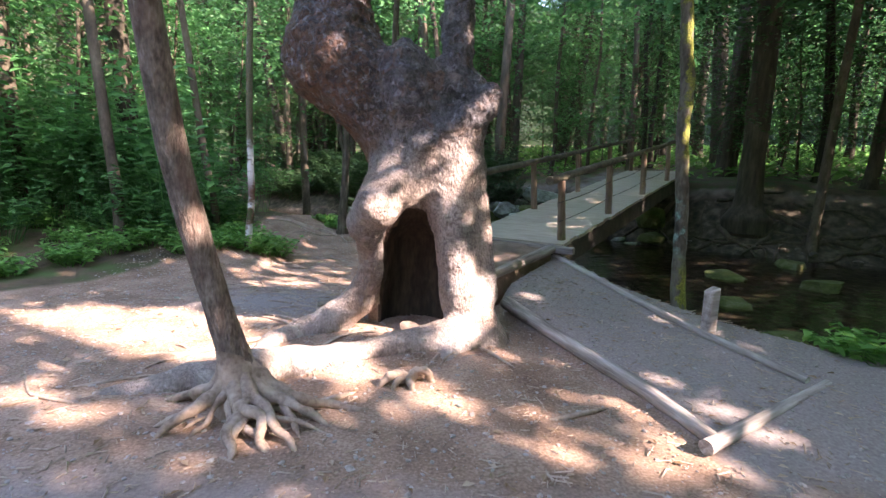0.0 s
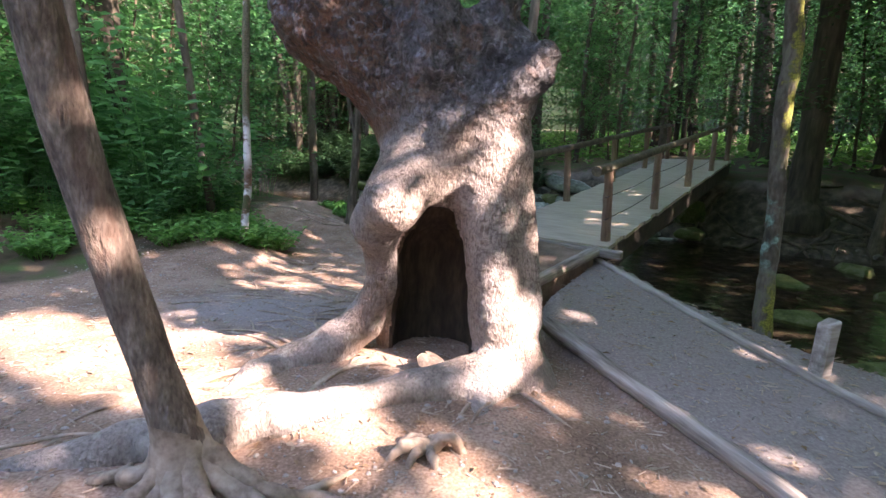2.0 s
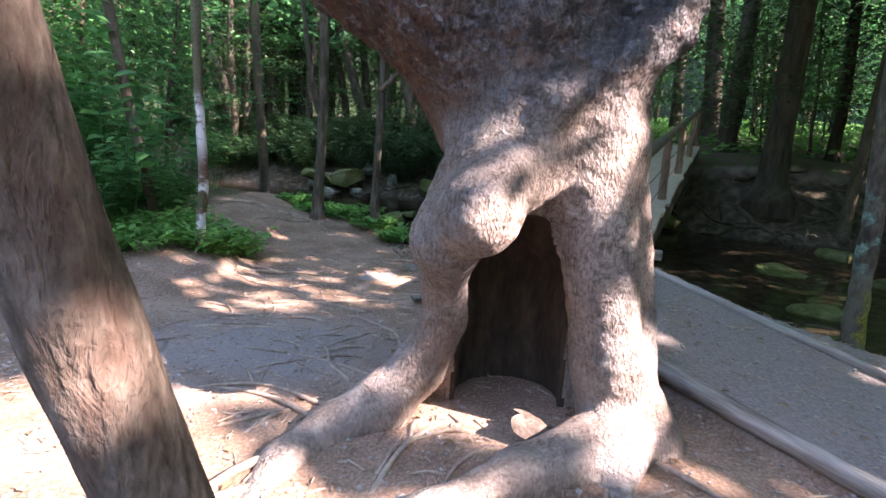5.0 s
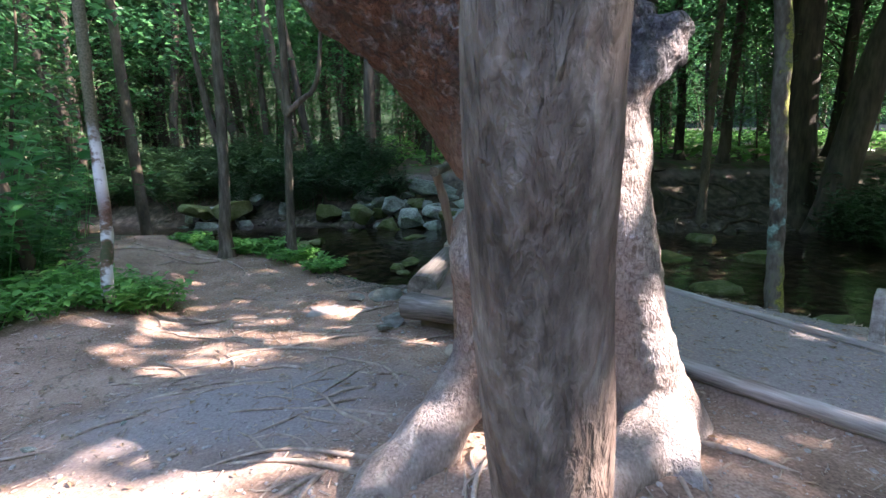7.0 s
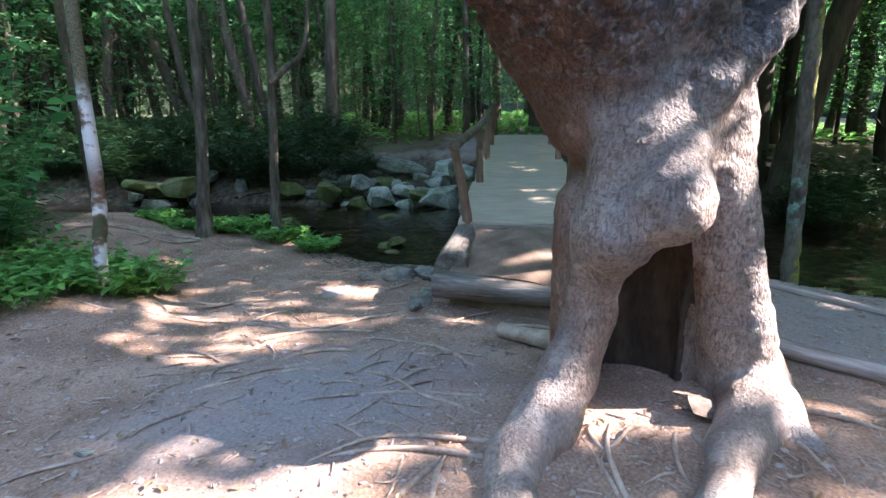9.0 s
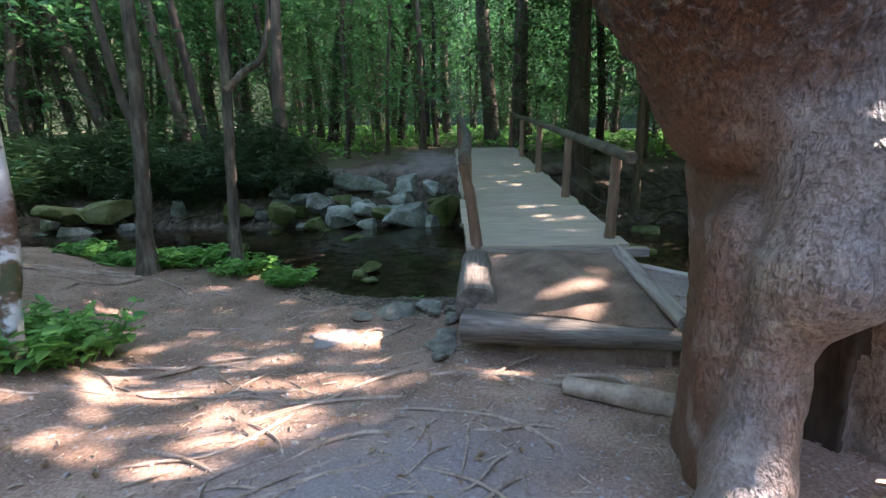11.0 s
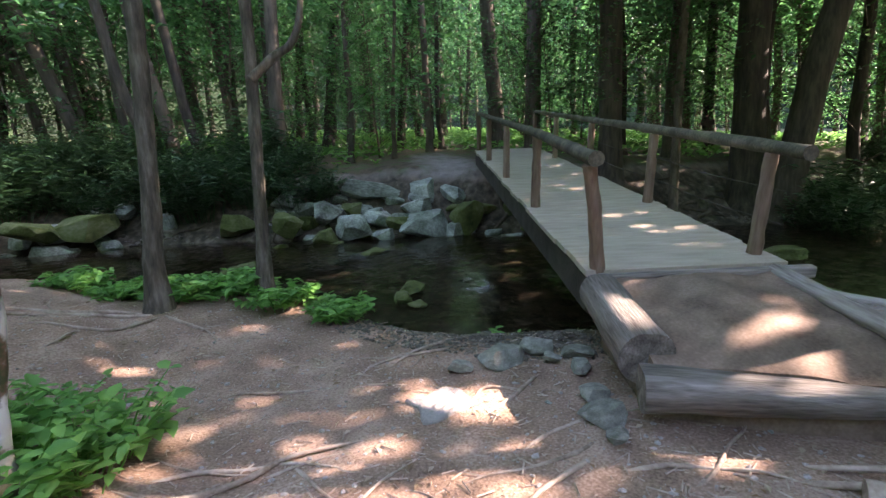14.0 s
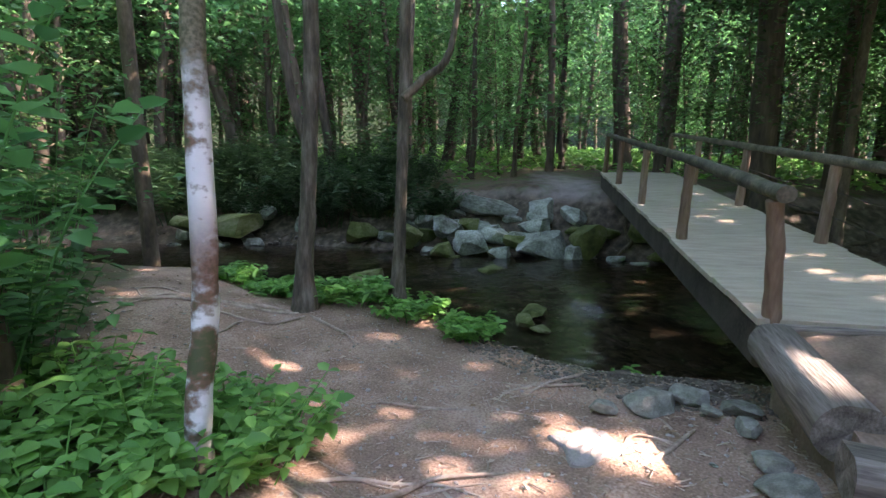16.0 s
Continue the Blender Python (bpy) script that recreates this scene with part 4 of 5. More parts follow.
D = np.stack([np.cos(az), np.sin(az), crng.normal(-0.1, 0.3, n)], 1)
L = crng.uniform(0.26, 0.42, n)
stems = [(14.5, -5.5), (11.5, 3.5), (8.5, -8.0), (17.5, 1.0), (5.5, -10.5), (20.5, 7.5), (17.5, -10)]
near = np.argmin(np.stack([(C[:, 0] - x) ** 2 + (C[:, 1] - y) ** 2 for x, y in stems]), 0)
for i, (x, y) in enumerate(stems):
    t = thing("canopy_tree", "added tall tree, mostly out of view, shading the path", "tree", "forest trees")
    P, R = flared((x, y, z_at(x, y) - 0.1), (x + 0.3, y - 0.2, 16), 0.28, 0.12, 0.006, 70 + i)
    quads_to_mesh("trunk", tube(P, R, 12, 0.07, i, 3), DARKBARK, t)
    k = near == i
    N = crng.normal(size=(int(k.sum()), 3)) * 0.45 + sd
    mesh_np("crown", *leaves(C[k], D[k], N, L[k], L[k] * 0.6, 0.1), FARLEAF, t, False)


def placed_tree(name, label, base, top, r0, r1, bark, seed, bend=0.006, lump=0.06, flare=1.5, sides=18):
    t = thing(name, label, "tree")
    P, R = flared(base, top, r0, r1, bend, seed, flare)
    quads_to_mesh("trunk", tube(P, R, sides, lump, seed, 6), bark, t)
    return t


thin = thing("leaning_tree", "slender leaning brown tree with bare spreading roots", "tree")
quads_to_mesh("trunk", tube([(-1.25, 2.905, 0.16), (-1.277, 2.9, 0.3), (-1.387, 2.877, 0.7), (-1.487, 2.8, 1.2), (-1.556, 2.715, 1.7), (-1.585, 2.6, 2.3), (-1.65, 2.47, 3.2), (-1.95, 2.1, 6.5)], [0.13, 0.1, 0.083, 0.083, 0.081, 0.078, 0.072, 0.05], 40, 0.035, 2, 10), THINBARK, thin)
quads_to_mesh("root_collar", tube([(-1.24, 2.92, 0.02), (-1.27, 2.905, 0.18), (-1.297, 2.897, 0.36), (-1.325, 2.89, 0.48)], [0.2, 0.135, 0.096, 0.082], 32, 0.16, 5, 7), ROOTWOOD, thin)
for i, (ex, ey, r, mz) in enumerate([(-1.62, 2.50, 0.036, 0.14), (-1.09, 2.32, 0.034, 0.12), (-0.92, 2.44, 0.036, 0.16), (-0.76, 2.44, 0.03, 0.14), (-0.66, 2.76, 0.036, 0.15), (-0.42, 3.0, 0.034, 0.08), (-1.85, 3.05, 0.035, 0.1), (-1.2, 2.5, 0.024, 0.13), (-1.42, 2.55, 0.02, 0.1), (-0.95, 2.7, 0.025, 0.12), (-1.0, 3.15, 0.03, 0.1)]):
    b0 = np.array((-1.285, 2.90, 0.34))
    e0 = np.array((ex, ey, z_at(ex, ey) - 0.02))
    d0 = e0 - b0
    side = np.array((-d0[1], d0[0], 0)) / math.hypot(d0[0], d0[1]) * math.sin(i * 2.3) * 0.05
    pts = [b0 + (0.02 * d0[0], 0.02 * d0[1], 0), b0 + (0.25 * d0[0], 0.25 * d0[1], -0.16), b0 + d0 * (0.45, 0.45, 0) + side + (0, 0, (mz - 0.54) / 2 - 0.01), b0 + d0 * (0.66, 0.66, 0) - side * 0.6 + (0, 0, mz - 0.385), b0 + d0 * (0.85, 0.85, 0) + side * 0.5 + (0, 0, (mz - 0.385 + d0[2]) / 2), e0]
    quads_to_mesh("root", tube(pts, [0.052, 0.046, r * 1.15, r * 0.9, r * 0.75, r * 0.3], 10, 0.34, i + 2, 5), ROOTWOOD, thin, True, "pale worn root" if i == 0 else "")
    f0 = b0 + d0 * (0.5, 0.5, 0) + side * 0.6 + (0, 0, (mz - 0.44) * 0.75 - 0.03)
    f1 = e0 + np.array((-d0[1], d0[0], 0)) * (0.35 if i % 2 else -0.32) - d0 * (0.12, 0.12, 0)
    f1[2] = z_at(f1[0], f1[1]) - 0.02
    quads_to_mesh("root", tube([f0, (f0 + f1) / 2 + side * 0.5 + (0, 0, 0.02), f1], [r * 0.75, r * 0.62, r * 0.25], 8, 0.34, i + 31, 5), ROOTWOOD, thin)
birch = placed_tree("birch_tree", "slim birch with white lichen patches and moss", (-3.405, 8.2, 0.15), (-3.2, 8.25, 7.5), 0.058, 0.042, BIRCHBARK, 22, 0.008, 0.1, 1.3)
mossy = thing("mossy_tree", "slim crooked tree with yellow moss on its bark", "tree")
CROOK = np.array([(2.71, 5.27, -0.2), (2.69, 5.27, 0.3), (2.655, 5.27, 0.8), (2.64, 5.27, 1.25), (2.587, 5.27, 1.8), (2.55, 5.27, 2.25), (2.56, 5.28, 2.65), (2.49, 5.3, 3.3), (2.46, 5.36, 4.4), (2.55, 5.55, 7.0)])
quads_to_mesh("trunk", tube([tuple(p) for p in CROOK], [0.11, 0.08, 0.07, 0.068, 0.066, 0.065, 0.07, 0.062, 0.056, 0.045], 24, 0.14, 23, 7), MOSSBARK, mossy)
creek_a = placed_tree("creekside_tree", "straight dark-barked tree on the creek bank", (-2.42, 11.25, 0.25), (-2.1, 11.2, 9.0), 0.092, 0.07, CREEKBARK, 24, 0.008, 0.1, 2.0)
creek_b = placed_tree("creekside_tree", "forked grey-barked tree on the creek bank", (-1.36, 11.1, 0.36), (-1.15, 11.2, 9.0), 0.07, 0.05, CREEKBARK, 25, 0.008, 0.1, 1.8)
quads_to_mesh("limb", tube([(-1.3, 11.1, 2.7), (-1.08, 11.05, 2.92), (-0.75, 11.0, 3.3), (-0.6, 11.0, 4.6)], [0.05, 0.05, 0.042, 0.025], 10, 0.12, 3, 5), CREEKBARK, creek_b)
quads_to_mesh("limb", tube([(-2.35, 11.25, 2.1), (-2.55, 11.3, 2.9), (-2.85, 11.4, 5.5)], [0.06, 0.05, 0.035], 10, 0.12, 4, 5), CREEKBARK, creek_a)
hemlock = placed_tree("great_hemlock", "broad dark-barked hemlock trunk on the far bank", (8.0, 12.6, z_at(8.0, 12.6)), (8.1, 12.9, 20), 0.29, 0.22, DARKBARK, 26, 0.002, 0.08, 2.1)
_r = np.random.default_rng(5)
for t, (x, y, h0, h1, rad, n, lm, sz) in ((hemlock, (8, 12.7, 3.0, 11, 3.2, 240, HEMLEAF, 0.14)), (creek_a, (-2.2, 11.3, 6.5, 11, 2.0, 50, LEAF, 0.16)), (creek_b, (-1.2, 11.2, 6.5, 11, 2.0, 50, LEAF, 0.16)), (birch, (-3.1, 8.7, 5.5, 9, 1.5, 40, LEAF, 0.12)), (mossy, (2.6, 5.4, 5.5, 8, 1.3, 40, LEAF, 0.12)), (thin, (-2.2, 2.4, 6, 8, 1.4, 30, LEAF, 0.12)), (hollow, (-0.6, 4.9, 8.5, 12, 3.0, 90, LEAF, 0.16))):
    mesh_np("crown", *cloud(crown_centers(_r, (x, y, 0), h1, h0, rad, n), 0.45, 30, sz, _r, 0.16), lm, t, False)

# ---- bridge ----
A0, BD, BR = np.array((0.42, 7.88, 0.73)), np.array((0.593, 0.805, 0.165)), np.array((0.805, -0.593, 0.0))
BD_ = BD / np.linalg.norm(BD)
BU = np.cross(BR, BD_)
BRIDGE = Matrix(((BR[0], BD_[0], BU[0], A0[0]), (BR[1], BD_[1], BU[1], A0[1]), (BR[2], BD_[2], BU[2], A0[2]), (0, 0, 0, 1)))
LENGTH, WIDTH = 9.3, 1.55


def box(x0, x1, y0, y1, z0, z1, bevel=0.006):
    bm = bmesh.new()
    bmesh.ops.create_cube(bm, size=1)
    for v in bm.verts:
        v.co = ((x0 + x1) / 2 + v.co.x * (x1 - x0), (y0 + y1) / 2 + v.co.y * (y1 - y0), (z0 + z1) / 2 + v.co.z * (z1 - z0))
    bmesh.ops.bevel(bm, geom=bm.edges[:], offset=bevel, segments=1, affect="EDGES")
    return bm


bridge = thing("footbridge", "rustic wooden footbridge with log rails over a creek", "bridge")
bridge.matrix_world = BRIDGE
for sx in (0.05, WIDTH - 0.05):
    part("stringer", box(sx - 0.12, sx + 0.12, 0.0, LENGTH, -0.42, -0.06, 0.03), BEAM, bridge)
y = 0.0
prng = random.Random(5)
while y < LENGTH - 0.1:
    w = prng.uniform(0.27, 0.33)
    o = part("plank", box(-0.1 + prng.uniform(-0.02, 0.02), WIDTH + 0.1 + prng.uniform(-0.02, 0.02), y, y + w - 0.004, -0.055, prng.uniform(-0.0015, 0.0015), 0.003), DECK, bridge)
    y += w
for side, sx in ((0, 0.02), (1, WIDTH - 0.02)):
    tops = []
    for i in range(5):
        y = 0.05 + i * (2.36 if i < 4 else 2.3) + (0.2 if side == 1 and i == 0 else 0)
        h = 0.9
        lean = (-0.14 if side == 0 and i == 0 else 0)
        p = [(sx, y, -0.3), (sx, y, 0.0), (sx + lean * 0.5, y - (0.03 if i + side == 0 else 0), h * 0.6), (sx + lean, y - (0.06 if i + side == 0 else 0), h)]
        quads_to_mesh("post", tube(p, [0.066, 0.063, 0.058, 0.055], 12, 0.14, i + side * 7, 5), POST, bridge)
        tops.append((sx + lean, y - (0.06 if i == 0 else 0.03), h + 0.05))
    tops[0] = (tops[0][0], tops[0][1] - (0.12, 0.36)[side], tops[0][2])
    quads_to_mesh("rail", tube(tops, [0.062, 0.058, 0.052, 0.048, 0.045], 12, 0.2, side + 3, 8), RAIL, bridge)


for i in range(4):
    for h in (0.32, 0.6):
        y0, y1 = 0.05 + i * 2.36, 0.05 + (i + 1) * 2.36
        quads_to_mesh("cable", tube([(WIDTH + 0.02, y0, h), (WIDTH + 0.02, (y0 + y1) / 2, h - 0.03), (WIDTH + 0.02, y1, h)], [0.006] * 3, 5, sub=3), BEAM, bridge)
part("threshold_board", box(0.0, WIDTH + 0.3, -0.1, -0.012, -0.12, -0.02, 0.01), LOG, bridge)


def ground_log(name, label, a, b, ra, rb, seed, mat=LOG, group="border logs", mids=(), flat=1.0):
    """A log lying from a to b, built along its own x axis; flat under 1 gives it a hewn upper side."""
    t = thing(name, label, "log", group)
    x = (Vector(b) - Vector(a)).normalized()
    y = Vector((0, 0, 1)).cross(x).normalized()
    m = Matrix((x, y, x.cross(y))).transposed().to_4x4()
    m.translation = a
    inv = m.inverted()
    pts = [inv @ Vector(p) for p in (a, *mids, b)]
    V, F = tube(pts, [ra] + [(ra + rb) / 2] * len(mids) + [rb], 20, 0.07, seed, 12)
    if flat < 1:
        span = max(pts[-1].x, 0.01)
        top = flat * (ra + (rb - ra) * np.clip(V[:, 0] / span, 0, 1))
        V[:, 2] = np.minimum(V[:, 2], top + 0.004 * np.sin(V[:, 0] * 9 + V[:, 1] * 5))
    quads_to_mesh("log", (V, F), mat, t)
    t.matrix_world = m
    return t


ground_log("end_log", "thick weathered log across the foot of the bridge approach", (-0.45, 6.98, 0.26), (0.62, 5.70, 0.25), 0.15, 0.085, 1, DARKLOG, flat=0.8)
ground_log("side_log", "thick rounded log edging the bridge approach", (-0.25, 7.06, 0.37), (0.42, 7.85, 0.56), 0.19, 0.17, 2, DARKLOG, flat=0.9)
ground_log("inner_log", "weathered log edging the earth approach", (1.62, 6.95, 0.66), (0.5, 5.6, 0.42), 0.075, 0.06, 3)
ground_log("border_log", "pale weathered log bordering the gravel path", (0.72, 5.1, 0.26), (1.67, 2.66, 0.06), 0.075, 0.045, 4, mids=((1.14, 4.1, 0.16), (1.47, 3.35, 0.10)))
ground_log("cross_log", "short pale log across the start of the path", (1.57, 2.58, 0.06), (3.06, 3.56, 0.08), 0.045, 0.038, 5)
ground_log("border_log", "long pale log bordering the path beside the creek", (1.62, 7.2, 0.55), (2.85, 3.5, 0.13), 0.045, 0.03, 6, mids=((2.33, 4.75, 0.27),))

approach_n = 22
_u, _v = np.meshgrid(np.linspace(0, 1, approach_n), np.linspace(0, 1, approach_n))
_c = [np.array(p) for p in ((-0.30, 6.98, 0.36), (0.56, 5.72, 0.34), (1.60, 6.93, 0.68), (0.44, 7.84, 0.68))]
_P = (_c[0] * ((1 - _u) * (1 - _v))[..., None] + _c[1] * (_u * (1 - _v))[..., None] + _c[2] * (_u * _v)[..., None] + _c[3] * ((1 - _u) * _v)[..., None])
_P[..., 2] += 0.025 * wob(_P, 4.0, 3) + 0.012 * wob(_P, 11, 4) + 0.05 * np.sin(np.pi * _u) * np.sin(np.pi * _v)
_edge = _P[[0] * approach_n + list(range(approach_n)) + [-1] * approach_n + list(range(approach_n))[::-1], list(range(approach_n)) + [-1] * approach_n + list(range(approach_n))[::-1] + [0] * approach_n]
_low = _edge.copy()
_low[:, 2] = -0.3
_top = _P.reshape(-1, 3)
_i = np.arange(approach_n ** 2).reshape(approach_n, approach_n)
_F = np.stack([_i[:-1, :-1], _i[:-1, 1:], _i[1:, 1:], _i[1:, :-1]], -1).reshape(-1, 4)
_m, _o = len(_edge), len(_top)
_S = np.array([(_o + k, _o + _m + k, _o + _m + (k + 1) % _m, _o + (k + 1) % _m) for k in range(_m)])
EARTH = material("trodden_earth", [(0.1, 0.068, 0.048), (0.2, 0.14, 0.103), (0.31, 0.23, 0.18)], 3.5, 0.95, 0.6, 45, dist=0.02, fine_mix=0.3)
tagged(mesh_np("approach", np.vstack([_top, _edge, _low]), np.vstack([_F, _S]), EARTH), "trodden earth filling the log-edged bridge approach", "earth ramp", kind="structure")


# ---- rocks ----
def rock_mesh(seed, flat=0.7, detail=4):
    bm = bmesh.new()
    bmesh.ops.create_icosphere(bm, subdivisions=detail, radius=0.5)
    r = np.random.default_rng(seed)
    V = np.array([v.co[:] for v in bm.verts])
    for _ in range(16):
        d = r.normal(size=3)
        d /= np.linalg.norm(d)
        cut = r.uniform(0.24, 0.40)
        over = np.maximum(V @ d - cut, 0)
        V -= over[:, None] * d * 0.97
    V *= 1 + 0.03 * wob(V, 6, seed)[:, None] + 0.018 * wob(V, 15, seed)[:, None] + 0.010 * wob(V, 33, seed)[:, None]
    V[:, 2] *= flat
    for v, c in zip(bm.verts, V):
        v.co = c
    for f in bm.faces:
        f.smooth = False
    me = bpy.data.meshes.new("boulder")
    bm.to_mesh(me), bm.free()
    return me


ROCKS = [rock_mesh(s, f) for s, f in ((1, 0.8), (2, 0.65), (3, 0.9), (4, 0.7), (5, 0.75))]
MOSSY = [m.copy() for m in ROCKS]
for m in ROCKS:
    m.materials.append(ROCK)
for m in MOSSY:
    m.materials.append(MOSSROCK)


def rock(name, label, x, y, z, w, h, turn, k, moss=False, group="creek boulders"):
    ob = tagged(new(name, (MOSSY if moss else ROCKS)[k % 5]), label, "rock", group)
    ob.matrix_world = pose(x, y, z, 8 * math.sin(k * 2.1), 9 * math.cos(k * 1.3), turn) @ Matrix.Diagonal((w * (1.35 if w < 1.3 else 1.1), w * (1.1 if w < 1.3 else 0.8), h * (1.6 if w < 1.3 else 1.2), 1))
    return ob


BOULDERS = [(3.74, 17.52, 1.2, 2.3, 0.8, 0), (2.25, 17.17, 0.75, 1.0, 0.7, 0), (2.53, 16.47, 0.38, 1.1, 0.65, 0), (3.48, 16.52, 0.5, 0.85, 0.7, 0), (4.3, 15.97, 0.75, 0.95, 0.5, 0), (4.17, 15.32, 0.32, 1.25, 0.7, 0), (4.89, 14.73, 0.5, 1.1, 1.1, 1),
            (4.84, 16.57, 1.15, 1.25, 0.75, 0), (5.45, 17.11, 1.6, 0.6, 0.45, 0), (1.16, 17.29, 0.45, 0.85, 0.75, 1), (-0.05, 20.43, 0.85, 1.25, 0.8, 0), (-1.87, 20.69, 1.0, 0.7, 0.55, 0)]
BOULDERS2 = [(-1.01, 20.19, 0.6, 0.6, 0.55, 0), (-3.75, 20.22, 0.65, 1.5, 0.85, 1), (-2.72, 20.33, 0.6, 2.0, 1.0, 1), (1.64, 18.29, 1.05, 0.75, 0.5, 0), (2.34, 18.98, 1.4, 1.05, 0.45, 0), (1.23, 19.59, 1.4, 1.05, 0.5, 0), (2.81, 17.79, 1.05, 0.5, 0.4, 0),
             (4.07, 16.85, 0.9, 0.65, 0.4, 0), (0.3, 18.6, 0.5, 0.9, 0.6, 1), (5.2, 15.6, 1.1, 0.8, 0.6, 0), (6.0, 14.0, 0.8, 0.9, 0.7, 1), (5.9, 13.2, 0.3, 0.7, 0.5, 1), (3.0, 15.6, 0.15, 0.6, 0.4, 0), (1.8, 16.3, 0.2, 0.6, 0.45, 1)]
brng = random.Random(31)
BANKROCKS = []
for i in range(46):
    x = brng.uniform(-4.5, 5.6) if i < 18 else brng.uniform(0.8, 5.8)
    y = float(np.interp(x, FAR_X, FAR_Y)) + brng.uniform(-0.6, 1.1)
    w = brng.uniform(0.35, 0.95)
    BANKROCKS.append((x, y, z_at(x, y) + 0.12 * w, w, w * 0.6, int(brng.random() < 0.35)))
for i, (x, y, z, w, h, mo) in enumerate(BOULDERS + BOULDERS2 + BANKROCKS):
    rock("boulder", "dark mossy boulder at the water's edge" if mo else "pale grey-green angular boulder on the creek bank", x, y, z, w, h, 37 * i, i, bool(mo))
for i, (x, y, z, w) in enumerate([(1.0, 11.5, -0.12, 0.45), (0.63, 11.27, -0.15, 0.35), (0.68, 10.9, -0.2, 0.28), (-0.5, 14.76, 0.0, 0.5), (-0.9, 14.25, -0.08, 0.7), (1.96, 11.04, -0.2, 0.28), (2.03, 14.42, -0.05, 0.6), (1.91, 16.04, 0.05, 0.4), (0.74, 16.6, 0.05, 0.42), (3.2, 12.4, -0.15, 0.4), (2.4, 9.6, -0.25, 0.3),
                                  (4.6, 7.4, -0.2, 0.6), (5.6, 9.2, -0.1, 0.8), (6.8, 8.4, -0.1, 0.9), (4.2, 5.6, -0.2, 0.5), (3.5, 4.75, -0.1, 0.55), (7.6, 10.2, 0.05, 0.7), (3.9, 5.1, -0.15, 0.4)]):
    rock("creek_stone", "wet dark stone in the shallow creek", x, y, z, w, w * 0.45, 61 * i, i + 1, True, "creek stones")
FLATS = [m.copy() for m in ROCKS]
for m in FLATS:
    m.materials.clear()
    m.materials.append(BANKSTONE)
for i, (x, y, w) in enumerate([(-0.36, 8.25, 0.36), (0.02, 8.18, 0.3), (-0.36, 7.36, 0.24), (-0.55, 7.15, 0.27), (-0.72, 6.97, 0.18), (-0.06, 7.68, 0.2), (0.14, 7.9, 0.26), (-0.1, 7.95, 0.16), (-0.75, 8.35, 0.2)]):
    ob = rock("bank_stone", "smooth grey stone beside the bridge approach", x, y, z_at(x, y) + 0.05, w, w * 0.5, 45 * i, i + 2, False, "bank stones")
    ob.data = FLATS[(i + 2) % 5]


def scattered(name, label, category, pts, sizes, mat, seed, sub=1):
    """Many small stones, joined: too many and too small to pick out."""
    r = np.random.default_rng(seed)
    bm = bmesh.new()
    bmesh.ops.create_icosphere(bm, subdivisions=sub, radius=0.5)
    base = np.array([v.co[:] for v in bm.verts])
    F = np.array([[v.index for v in f.verts] for f in bm.faces])
    bm.free()
    n = len(pts)
    V = base[None] * (1 + 0.3 * r.normal(size=(n, len(base), 1)) * 0.6) * sizes[:, None, None] * r.uniform(0.6, 1.3, (n, 1, 3)) * np.array([1, 1, 0.55])
    a = r.uniform(0, 6.28, n)
    X = V[..., 0] * np.cos(a)[:, None] - V[..., 1] * np.sin(a)[:, None]
    Y = V[..., 0] * np.sin(a)[:, None] + V[..., 1] * np.cos(a)[:, None]
    V = np.stack([X, Y, V[..., 2]], -1) + pts[:, None]
    FF = (F[None] + (np.arange(n) * len(base))[:, None, None]).reshape(-1, 3)
    return tagged(mesh_np(name, V.reshape(-1, 3), FF, mat, None, False), label, category, kind="stuff")


PEBBLE = material("pebble", [(0.2, 0.175, 0.155), (0.32, 0.285, 0.26), (0.45, 0.42, 0.39)], 25, 0.85, 0.2, 80)
WETSTONE = material("wet_pebble", [(0.04, 0.034, 0.026), (0.10, 0.085, 0.065), (0.2, 0.17, 0.13)], 6, 0.5, 0.2, 60)
srng = np.random.default_rng(8)
n = 17000
xy = np.stack([srng.uniform(-5, 4.2, n), srng.uniform(0.8, 11, n)], 1)
xy = xy[(xy[:, 1] < np.interp(xy[:, 0], BANK_X, BANK_Y) - 0.1)]
xy = xy[srng.uniform(size=len(xy)) < np.clip(1.0 - 0.05 * np.abs(xy[:, 1] - 2), 0.45, 1)]
sz = 0.008 + 0.018 * srng.uniform(size=len(xy)) ** 4 * 2
scattered("pebbles", "small pale pebbles strewn over trodden soil", "pebbles", np.column_stack([xy, land(xy[:, 0], xy[:, 1]) + 0.002]), sz, PEBBLE, 9)
n = 5200
x = srng.uniform(-6, 11, n)
yb, yf = np.interp(x, BANK_X, BANK_Y), np.interp(x, FAR_X, FAR_Y)
y = yb - 0.1 + (yf - yb + 0.3) * srng.uniform(size=n) ** 1.3
sz = 0.06 + 0.2 * srng.uniform(size=n) ** 5
scattered("creek_gravel", "dark wet cobbles covering the creek bed", "gravel", np.column_stack([x, y, land(x, y)]), sz, WETSTONE, 10)

# ---- small pieces by the hollow tree and path ----
stub = thing("stub_post", "short square grey post beside the path", "post")
bm = box(-0.055, 0.055, -0.05, 0.05, -0.25, 0.40, 0.012)
for v in bm.verts:
    if v.co.z > 0.3:
        v.co.z += v.co.x * 0.35
part("post", bm, LOG, stub)
stub.matrix_world = pose(2.55, 4.38, 0.25, 2, -2, 20)
